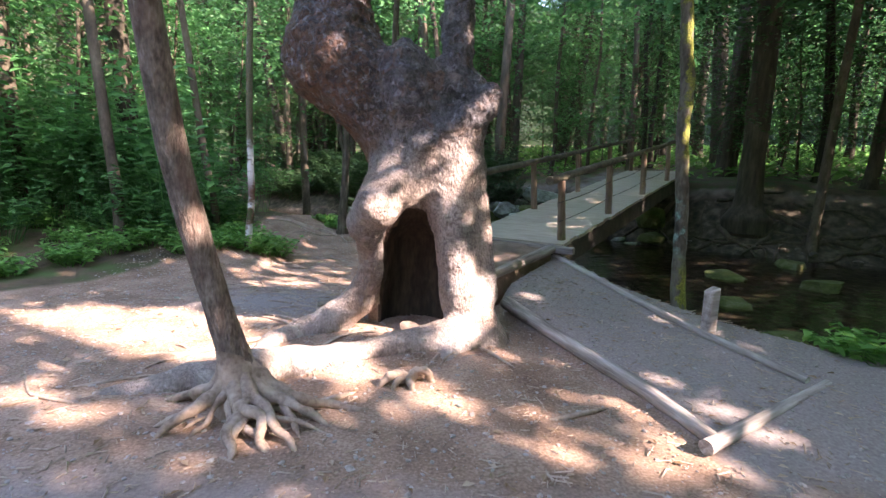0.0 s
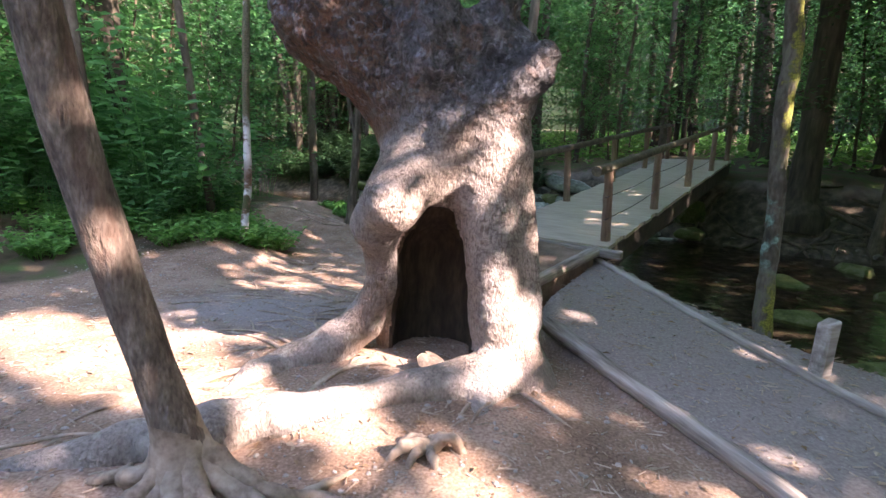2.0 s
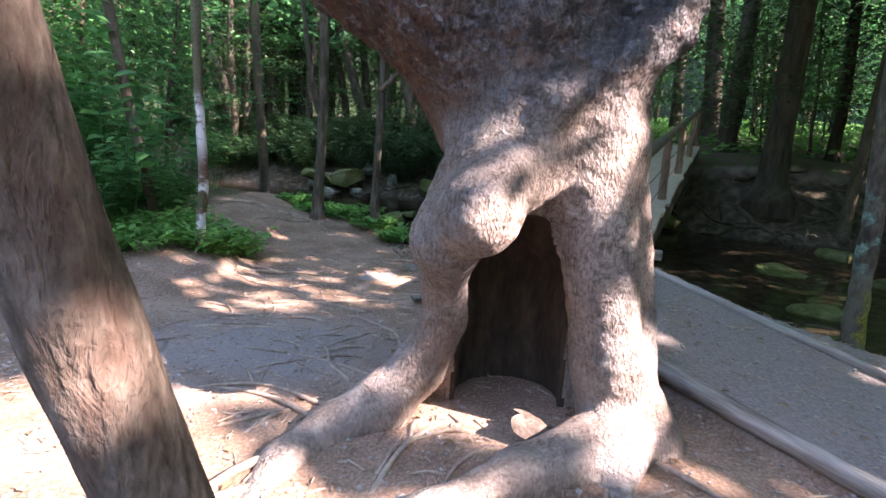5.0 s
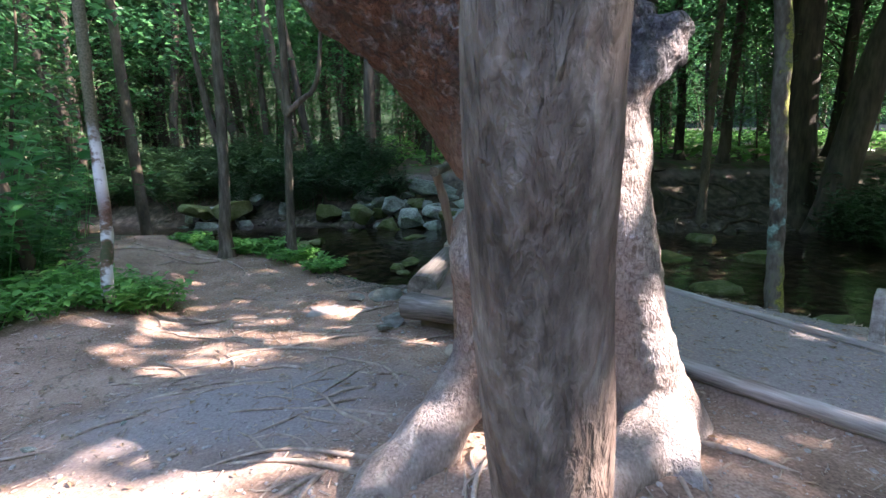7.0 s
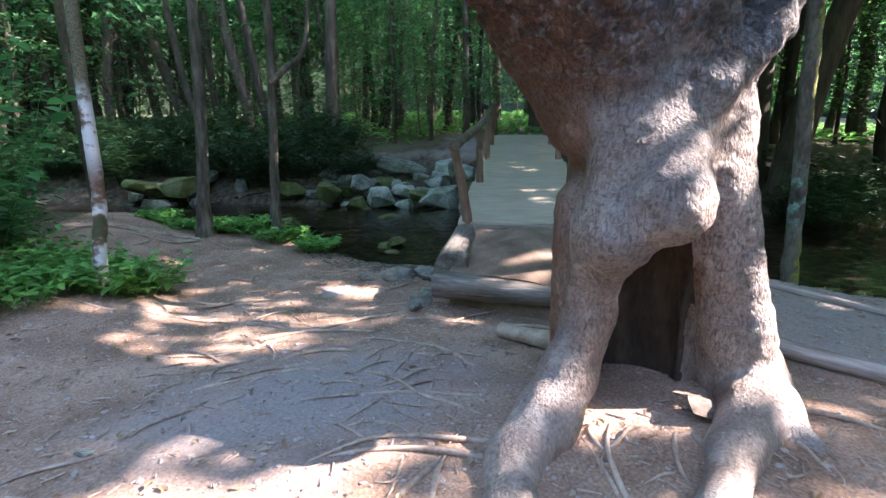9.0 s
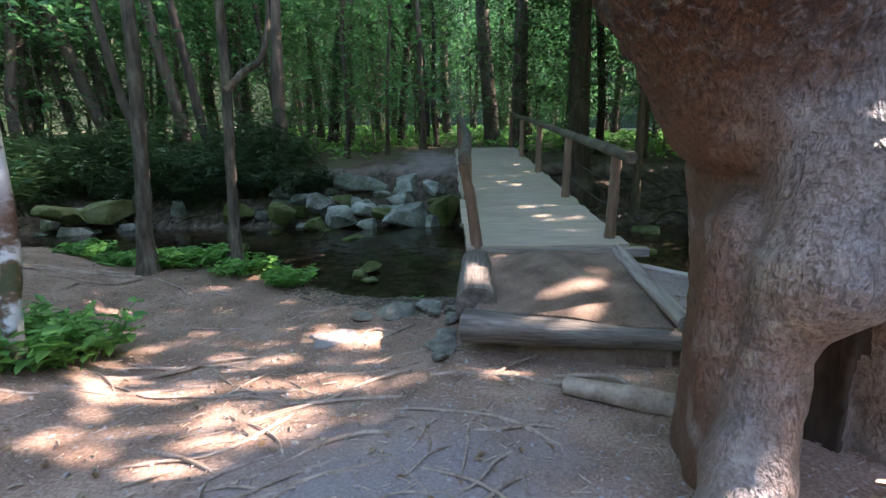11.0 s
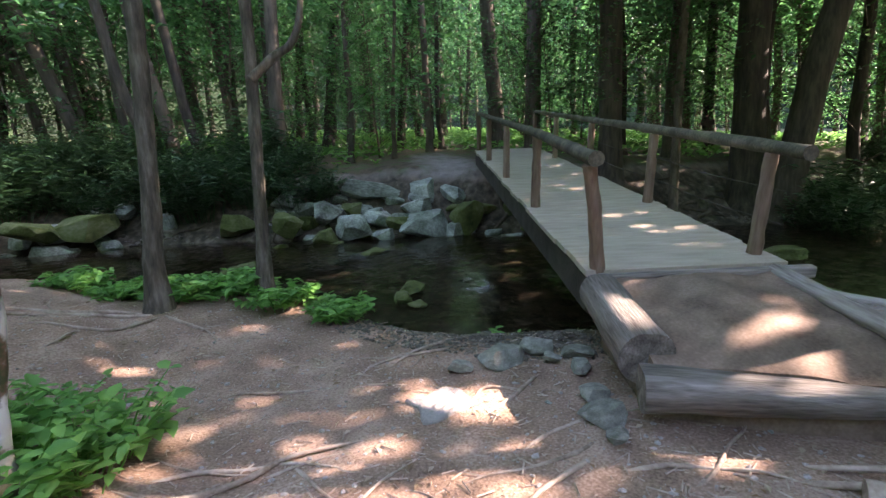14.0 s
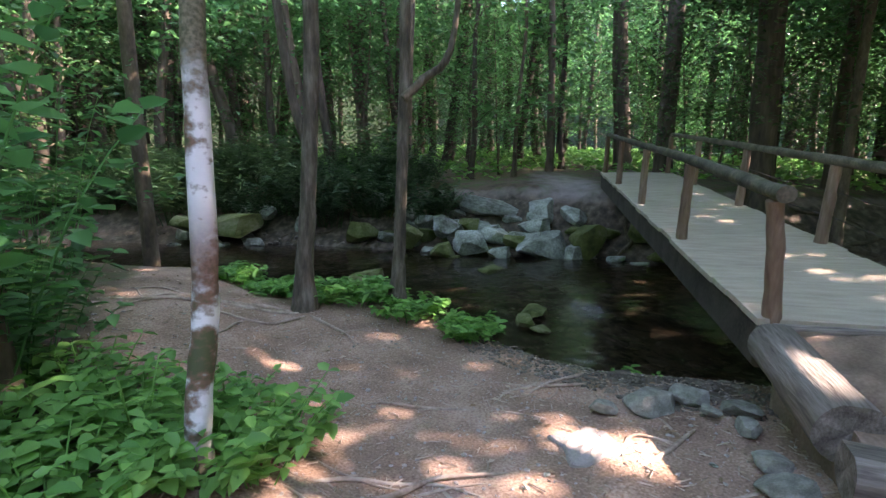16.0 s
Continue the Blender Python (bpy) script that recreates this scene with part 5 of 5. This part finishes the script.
ground_log("root_log", "half-buried grey root lying behind the tree", (-0.38, 5.95, 0.09), (0.1, 4.95, 0.08), 0.06, 0.09, 9, ROOTWOOD, "ground roots", mids=((-0.2, 5.5, 0.1),))
ca, cl = np.meshgrid(np.linspace(-1.0, 1.1, 9), np.linspace(-0.1, 0.1, 7))
cr = 0.085 + 0.012 * np.sin(cl * 40 + ca * 3)
co = np.stack([cl + 0.02 * np.sin(ca * 4), cr * np.sin(ca), cr * np.cos(ca)], -1)
ci = np.stack([cl * 0.97, (cr - 0.014) * np.sin(ca), (cr - 0.014) * np.cos(ca)], -1)
ii = np.arange(63).reshape(7, 9)
q = np.stack([ii[:-1, :-1], ii[:-1, 1:], ii[1:, 1:], ii[1:, :-1]], -1).reshape(-1, 4)
rim = list(ii[0]) + list(ii[1:, -1]) + list(ii[-1, -2::-1]) + list(ii[-2:0:-1, 0])
side = np.array([(rim[k], rim[(k + 1) % len(rim)], rim[(k + 1) % len(rim)] + 63, rim[k] + 63) for k in range(len(rim))])
chunk = tagged(mesh_np("bark_chunk", np.vstack([co.reshape(-1, 3), ci.reshape(-1, 3)]), np.vstack([q, q[:, ::-1] + 63, side]), material("curled_bark", [(0.06, 0.042, 0.033), (0.13, 0.096, 0.078), (0.22, 0.175, 0.15)], 14, 0.85, 0.7, 60)), "curled pale piece of bark in the hollow", "bark")
chunk.matrix_world = pose(-0.25, 4.27, z_at(-0.25, 4.27) + 0.02, 14, 20, -20) @ Matrix.Diagonal((1.1, 1.2, 0.9, 1))
stump = thing("root_stump", "weathered gnarled root end standing out of the soil", "root")
for i, (dx, dy, h, r) in enumerate([(-0.2, -0.06, 0.07, 0.05), (-0.1, -0.12, 0.05, 0.045), (0.18, 0.02, 0.1, 0.05), (0.1, 0.12, 0.06, 0.04), (-0.16, 0.1, 0.05, 0.035), (0.04, -0.13, 0.04, 0.04)]):
    z0 = z_at(-0.22, 3.4)
    quads_to_mesh("root", tube([(-0.22, 3.4, z0 + 0.03), (-0.22 + dx * 0.5, 3.4 + dy * 0.5 + 0.02 * math.sin(i * 2), z0 + h), (-0.22 + dx * 0.85, 3.4 + dy * 0.85, z0 + h * 0.6), (-0.22 + dx * 1.1, 3.4 + dy * 1.1, z0 - 0.03)], [r * 0.8, r * 0.7, r * 0.55, r * 0.25], 12, 0.5, i + 4, 4), ROOTWOOD, stump)
slab = thing("flat_stone", "flat pale stone set in the trodden soil", "stone")
bm = box(-0.2, 0.2, -0.17, 0.17, -0.06, 0.022, 0.012)
bmesh.ops.subdivide_edges(bm, edges=bm.edges[:], cuts=4, use_grid_fill=True)
for v in bm.verts:
    v.co += Vector((0.03 * math.sin(v.co.y * 17 + 1), 0.03 * math.sin(v.co.x * 14), 0.010 * math.sin(v.co.x * 23 + v.co.y * 31)))
part("stone", bm, PATH, slab)
slab.matrix_world = pose(-1.16, 8.04, z_at(-1.16, 8.04), 1, 2, -10)


def ground_root(pts, r0, r1, seed, mat, lift=0.4):
    r = np.random.default_rng(seed)
    P = []
    for i, (x, y) in enumerate(pts):
        end = i in (0, len(pts) - 1)
        P.append((x, y, z_at(x, y) + (-0.02 if end else r0 * lift + r.uniform(-0.012, 0.012))))
    t = thing("surface_root", "bare pale tree root creeping over the soil", "root", "ground roots")
    quads_to_mesh("root", tube(P, np.linspace(r0, r1, len(P)), 7, 0.12, seed, 5), mat, t)


def creeping(x, y, heading, length, r0, seed, forks=1, mat=ROOTWOOD):
    g = random.Random(seed)
    pts, h = [(x, y)], heading
    k = max(3, int(length / 0.22))
    for _ in range(k):
        h += g.uniform(-28, 28)
        x, y = x + length / k * math.cos(radians(h)), y + length / k * math.sin(radians(h))
        pts.append((x, y))
    slim = 0.72 if mat is ROOTWOOD else 1.0
    ground_root(pts, r0 * 1.15 * slim, r0 * 0.35 * slim, seed, mat)
    if forks:
        fx, fy = pts[len(pts) // 2]
        creeping(fx, fy, h + g.choice((-50, 45)), length * 0.5, r0 * 0.6, seed + 500, forks - 1, mat)


for i, (x, y, hd, ln, r) in enumerate([(-1.35, 4.55, 165, 1.0, 0.028), (-1.3, 4.7, 150, 1.1, 0.022), (-1.2, 4.9, 135, 1.2, 0.022), (-1.05, 5.1, 120, 1.3, 0.02), (-1.45, 4.3, 180, 0.9, 0.035), (-1.55, 4.1, 190, 0.8, 0.03), (-1.7, 3.9, 170, 0.9, 0.03),
                                       (-0.9, 5.5, 110, 1.3, 0.022), (-1.5, 6.2, 170, 1.4, 0.022), (-1.2, 6.6, 165, 1.6, 0.02), (-0.9, 7.0, 160, 1.5, 0.02), (-0.7, 6.3, 200, 1.2, 0.018), (-1.0, 7.75, 5, 0.75, 0.03), (-2.2, 7.6, 175, 1.2, 0.024), (-1.7, 7.2, 185, 1.6, 0.02),
                                       (-1.9, 6.9, 195, 1.2, 0.018), (-3.0, 8.1, -25, 1.3, 0.03), (-2.9, 8.3, 10, 1.2, 0.02), (-0.4, 8.8, 170, 1.1, 0.02), (-0.3, 9.0, 175, 0.9, 0.026)]):
    creeping(x, y, hd, ln, r, 100 + i)
for i, (x, y, hd, ln, r) in enumerate([(-2.5, 11.1, 215, 1.5, 0.03), (-2.45, 11.0, 245, 1.2, 0.028), (-2.4, 11.0, 275, 0.9, 0.03), (-2.6, 11.2, 195, 1.8, 0.03), (-3.2, 11.0, 200, 1.4, 0.025), (0.35, 4.12, -60, 0.6, 0.025), (0.2, 4.05, -85, 0.5, 0.025), (-0.45, 4.25, 215, 0.5, 0.022), (-0.5, 4.35, 190, 0.5, 0.02),
                                       (-0.4, 4.2, 240, 0.45, 0.024), (0.75, 2.95, 20, 0.55, 0.03), (-2.6, 3.1, 20, 1.0, 0.02), (-3.0, 2.7, 25, 0.8, 0.02), (-2.2, 2.9, 200, 1.2, 0.018)]):
    creeping(x, y, hd, ln, r, 200 + i, 0 if i > 9 else 1)

# a fine web of roots between the tree and the creek
for i in range(30):
    g = random.Random(700 + i)
    x, y = g.uniform(-3.2, -0.5), g.uniform(5.4, 9.2)
    creeping(x, y, g.choice((20, 150, 165, 185, 200, 330)), g.uniform(0.5, 1.3), g.uniform(0.012, 0.024), 1200 + i, i % 2)

# roots of the far bank
for i in range(26):
    g = random.Random(300 + i)
    if i < 18:
        x = g.uniform(6.8, 11)
        y = float(np.interp(x, FAR_X, FAR_Y)) + g.uniform(0.2, 1.6)
        creeping(x, y, g.choice((190, 215, 340, 300)), g.uniform(1.2, 2.4), g.uniform(0.04, 0.08), 300 + i, 1, BARK)
    else:
        x = g.uniform(-5, 4)
        y = float(np.interp(x, FAR_X, FAR_Y)) + g.uniform(0.6, 1.6)
        creeping(x, y, g.choice((190, 250, 280)), g.uniform(0.8, 1.6), g.uniform(0.03, 0.05), 300 + i, 1, BARK)


# dark shingle where the soil slopes down to the water
m_ = 3200
gx = srng.uniform(-1.1, 0.7, m_)
gy = np.interp(gx, BANK_X, BANK_Y) + 0.15 - 1.3 * srng.uniform(size=m_) ** 1.5
scattered("bank_shingle", "dark damp shingle on the creek edge", "shingle", np.column_stack([gx, gy, land(gx, gy) + 0.004]), 0.015 + 0.05 * srng.uniform(size=m_) ** 3, WETSTONE, 66)


# ---- plants ----
def plant(name, label, seed, stems, height, spread, per, size, mat, broad=0.6):
    """A leafy clump: thin stems with leaves set along them."""
    r = np.random.default_rng(seed)
    t = thing(name, label, "plant", name + "s")
    tubes, C, D = [], [], []
    for _ in range(stems):
        a, rr, h = r.uniform(0, 6.28), spread * math.sqrt(r.uniform()), height * r.uniform(0.5, 1.1)
        b = np.array([rr * 0.4 * math.cos(a), rr * 0.4 * math.sin(a), -0.03])
        e = np.array([rr * math.cos(a), rr * math.sin(a), h])
        m = (b + e) / 2 + np.array([0, 0, 0.15 * h])
        tubes.append(tube([b, m, e], [0.006, 0.005, 0.003], 4, sub=2))
        for f in np.linspace(0.35, 1, per):
            p = b + (e - b) * f + np.array([0, 0, 0.3 * h * f * (1 - f)])
            for s in (0, 1):
                q = a + (1.3 if s else -1.3) + r.normal(0, 0.5)
                C.append(p), D.append((math.cos(q), math.sin(q), r.normal(0.05, 0.25)))
    C, D = np.array(C), np.array(D)
    N = r.normal(size=C.shape) * 0.25 + np.array([0, 0, 1.0])
    L = size * r.uniform(0.65, 1.25, len(C))
    quads_to_mesh("stalk_tuft", join(tubes), mat, t)["kind"] = "stuff"
    mesh_np("foliage", *leaves(C, D, N, L, L * broad, 0.18, True), mat, t)["kind"] = "stuff"
    return t


def spread_out(first, spots, seed, lo=0.8, hi=1.25, sink=0.0):
    g = random.Random(seed)
    for i, (x, y) in enumerate(spots):
        m = pose(x, y, z_at(x, y) - sink, 0, 0, g.uniform(0, 360)) @ Matrix.Scale(g.uniform(lo, hi), 4)
        if i < len(first):
            first[i].matrix_basis = m
        else:
            copy_thing(first[i % len(first)], m)


ferns = [plant("creek_plant", "low bright green leafy plant on the bank", s, 26, 0.17, 0.34, 5, 0.095, FERN) for s in (1, 2, 3)]
g = random.Random(12)
spots = []
for i in range(26):
    f = i / 25
    x = float(np.interp(f, [0, 0.4, 0.5, 0.75, 1], [-3.1, -2.0, -1.6, -0.9, -0.35]))
    yb = float(np.interp(x, BANK_X, BANK_Y))
    if i % 4 != 3 and x < -0.75:
        spots.append((x + g.uniform(-0.15, 0.15), yb - g.uniform(-0.1, 0.6)))
spots += [(0.36, 9.0), (-0.62, 10.1), (3.8, 4.1)]
spread_out(ferns, spots, 13, 0.8, 1.25)
herbs = [plant("broadleaf_herb", "knee-high broad-leaved green herb on the forest floor", s, 24, 0.27, 0.4, 4, 0.095, FERN, 0.62) for s in (4, 5)]
spots = [(-3.15, 8.35), (-3.4, 8.3), (-3.7, 8.3), (-3.05, 8.65), (-3.9, 8.0), (-4.1, 8.5), (-3.6, 8.9), (-4.5, 8.2), (-4.0, 9.2), (-3.3, 9.0)]
for i in range(46):
    y = g.uniform(6.2, 12.5)
    x = -float(np.interp(y, [5.8, 7, 8.2, 8.9, 9.6, 30], [5.6, 4.7, 4.0, 3.4, 4.6, 4.6])) - 4.2 * g.random() ** 1.2
    spots.append((x, y))
spread_out(herbs, spots, 14, 0.7, 1.15)
shrubs = [plant("understory_shrub", "leafy green shrub with layered leaves", s, 26, 1.2, 0.95, 6, 0.17, LEAF, 0.55) for s in (6, 7)]
spots = [(-5.3, 9.3), (-4.9, 8.7), (-6.2, 8.4), (-7.0, 7.4), (-6.4, 9.8), (-7.8, 9.0), (-8.2, 7.6), (-5.9, 10.8), (-7.2, 11.4), (-8.8, 10.2), (-9.6, 8.4), (-9.4, 12.2), (-6.4, 12.6), (-10.8, 10.5), (-5.2, 11.8)]
spots += [(-4.45, 9.5), (-4.8, 10.0), (-4.9, 8.2)]
spread_out(shrubs, spots, 15, 0.7, 1.2)
sprays = [plant("leafy_sapling", "slim sapling with flat layers of broad green leaves", s, 15, 2.1, 0.9, 9, 0.15, SPRAY, 0.6) for s in (21, 22, 23)]
spots = []
for i in range(58):
    y = g.uniform(7.2, 13.5)
    x = -float(np.interp(y, [5.8, 7, 8.2, 8.9, 9.6, 30], [6.3, 5.6, 5.0, 4.6, 5.2, 5.2])) - 6.0 * g.random() ** 1.1
    if y < np.interp(x, BANK_X, BANK_Y) - 0.5:
        spots.append((x, y))
spread_out(sprays, spots, 24, 0.55, 1.25)
rhodos = [plant("rhododendron", "dense dark evergreen bush overhanging the creek bank", s, 60, 1.3, 1.3, 9, 0.17, DARKLEAF, 0.36) for s in (8, 9)]
spots = []
for i in range(40):
    x = -9 + 11.5 * (i % 20) / 19 + g.uniform(-0.3, 0.3)
    spots.append((x, float(np.interp(x, FAR_X, FAR_Y)) + (0.9 if i < 20 else 2.4) + g.uniform(-0.3, 0.5)))
spots += [(10.6, 8.8), (11.6, 8.2), (12.4, 9.2), (13.2, 8.0), (12.2, 10.2), (10.2, 8.0), (14, 9.5)]
spots += [(x, y) for x, y in ((14.6, 8.2), (15.8, 8.8), (16.8, 8.0), (17.8, 9.2), (18.8, 8.4), (20, 9.0), (21.5, 8.2), (23, 9.4), (19.4, 7.4), (22, 7.0)) if z_at(x, y) > 0.1]
spread_out(rhodos, spots, 16, 0.55, 1.45, 0.1)
# low green growth on the far forest floor, and strewn leaves
n = 26000
x, y = srng.uniform(-25, 32, n), srng.uniform(10, 44, n)
k = y > np.interp(x, FAR_X, FAR_Y) + 3.2 + 1.2 * np.sin(x * 0.9)
k &= np.exp(-(((x - 6) * 0.8 - (y - 16.5) * 0.25) ** 2) / 3 - (y - 17) ** 2 / 8) < 0.35
x, y = x[k], y[k]
C = np.column_stack([x, y, land(x, y) + srng.uniform(0.02, 0.35, len(x))])
az = srng.uniform(0, 6.28, len(x))
D = np.column_stack([np.cos(az), np.sin(az), srng.uniform(-0.2, 0.6, len(x))])
L = srng.uniform(0.2, 0.42, len(x))
tagged(mesh_np("undergrowth", *leaves(C, D, srng.normal(size=C.shape) * 0.4 + np.array([0, 0, 1.0]), L, L * 0.5), FERN, None, False), "low green undergrowth on the forest floor", "undergrowth", kind="stuff")
n = 4200
x, y = srng.uniform(-5, 4, n), srng.uniform(1, 13, n)
k = y < np.interp(x, BANK_X, BANK_Y) + 0.5
x, y = x[k], y[k]
az = srng.uniform(0, 6.28, len(x))
L = 0.02 + 0.055 * srng.uniform(size=len(x)) ** 2
tagged(mesh_np("fallen_leaves", *leaves(np.column_stack([x, y, land(x, y) + 0.012]), np.column_stack([np.cos(az), np.sin(az), 0 * x]), srng.normal(size=(len(x), 3)) * 0.2 + np.array([0, 0, 1.0]), L, L * 0.5), DEADLEAF, None, False), "dry pale leaves strewn on the soil", "leaves", kind="stuff")

for x, y, h in ((9.0, 20.8, 1.2), (13.4, 12.6, 1.2)):
    t = thing("trail_post", "small dark wooden post with a crosspiece by the trail", "post", "trail posts")
    part("upright", box(-0.05, 0.05, -0.05, 0.05, -0.2, h, 0.01), BEAM, t)
    part("crosspiece", box(-0.22, 0.22, -0.07, -0.052, h - 0.3, h - 0.14, 0.006), BEAM, t)
    t.matrix_world = pose(x, y, z_at(x, y), 0, 0, -40)

# twigs and chips on the trodden soil
n = 9500
x, y = srng.uniform(-4.6, 3.2, n), srng.uniform(1.2, 11.5, n)
k = y < np.interp(x, BANK_X, BANK_Y) - 0.1
x, y = x[k], y[k]
az = srng.uniform(0, 6.28, len(x))
L = 0.02 + 0.10 * srng.uniform(size=len(x)) ** 3
D = np.column_stack([np.cos(az), np.sin(az), srng.normal(0, 0.08, len(x))])
S = np.column_stack([-np.sin(az), np.cos(az), 0 * x]) * (0.002 + 0.03 * L)[:, None]
C = np.column_stack([x, y, land(x, y) + 0.006])
U = np.array([0, 0, 0.006])
V = np.stack([C - S, C + S, C + U, C - S + D * L[:, None], C + S + D * L[:, None], C + U + D * L[:, None]], 1).reshape(-1, 3)
o = (np.arange(len(C)) * 6)[:, None]
tagged(mesh_np("twigs", V, np.vstack([o + np.array(q) for q in ((0, 3, 5, 2), (1, 2, 5, 4), (0, 1, 4, 3))]), ROOTWOOD, None, False), "broken twigs and wood chips on the soil", "twigs", kind="stuff")
for i, (x, y, w) in enumerate([(-0.02, 6.66, 0.1), (0.06, 6.58, 0.13), (0.14, 6.52, 0.09), (0.05, 6.45, 0.06), (-0.62, 7.55, 0.08), (-3.2, 5.6, 0.11), (-2.75, 5.75, 0.07), (0.15, 3.05, 0.07), (-1.6, 7.9, 0.07)]):
    c = tagged(new("stone_chip", ROCKS[i % 5]), "pale chip of stone lying on the soil", "stone", "stone chips")
    c.matrix_world = pose(x, y, z_at(x, y) + w * 0.1, 0, 0, 70 * i) @ Matrix.Diagonal((w, w * 0.6, w * 0.4, 1))
ROOTLETS = [
    ([(-1.09, 3.94), (-0.97, 4.18), (-0.83, 4.36), (-0.53, 4.58)], 0.03, 0.016),
    ([(-0.89, 4.29), (-0.85, 4.47), (-0.64, 4.52)], 0.022, 0.012),
    ([(-1.12, 3.94), (-0.99, 4.23), (-0.87, 4.53)], 0.02, 0.01),
    ([(-1.96, 4.53), (-1.77, 4.61), (-1.56, 4.74)], 0.035, 0.02),
    ([(-1.8, 4.44), (-1.67, 4.62), (-1.51, 4.77)], 0.03, 0.018),
    ([(-1.95, 5.03), (-1.69, 5.11), (-1.51, 5.04)], 0.016, 0.01),
    ([(-2.12, 5.18), (-1.86, 5.2), (-1.7, 5.08), (-1.64, 4.92)], 0.015, 0.01),
    ([(-1.76, 5.48), (-1.56, 5.25), (-1.33, 5.09)], 0.016, 0.01),
    ([(-1.37, 6.49), (-1.43, 6.05), (-1.6, 5.85)], 0.028, 0.018),
    ([(0.05, 3.95), (-0.02, 3.83), (-0.11, 3.63)], 0.025, 0.012),
    ([(-0.13, 3.89), (-0.29, 3.78), (-0.05, 3.74)], 0.022, 0.012),
    ([(-0.95, 7.95), (-0.8, 8.0), (-0.65, 7.86), (-0.56, 7.7)], 0.026, 0.014),
]
for i, (pts, r0, r1) in enumerate(ROOTLETS):
    ground_root(pts, r0 * 0.62, r1 * 0.6, 820 + i, ROOTWOOD, 0.3)
ground_root([(-0.02, 5.62), (-0.12, 5.8), (-0.3, 6.02), (-0.36, 6.2)], 0.03, 0.015, 801, ROOTWOOD, 1.2)
ground_root([(-0.02, 5.62), (0.02, 5.82), (-0.12, 6.05), (-0.2, 6.25)], 0.025, 0.012, 802, ROOTWOOD, 1.4)

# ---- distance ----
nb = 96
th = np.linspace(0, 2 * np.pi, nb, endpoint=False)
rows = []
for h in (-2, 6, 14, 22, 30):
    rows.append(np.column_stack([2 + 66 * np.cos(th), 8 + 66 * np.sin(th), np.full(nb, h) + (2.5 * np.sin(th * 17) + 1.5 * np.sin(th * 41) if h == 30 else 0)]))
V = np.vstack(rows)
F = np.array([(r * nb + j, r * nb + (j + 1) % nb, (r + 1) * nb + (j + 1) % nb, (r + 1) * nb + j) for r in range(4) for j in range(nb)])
# darkened greens: no trees shade this ring, so shade goes into the colour
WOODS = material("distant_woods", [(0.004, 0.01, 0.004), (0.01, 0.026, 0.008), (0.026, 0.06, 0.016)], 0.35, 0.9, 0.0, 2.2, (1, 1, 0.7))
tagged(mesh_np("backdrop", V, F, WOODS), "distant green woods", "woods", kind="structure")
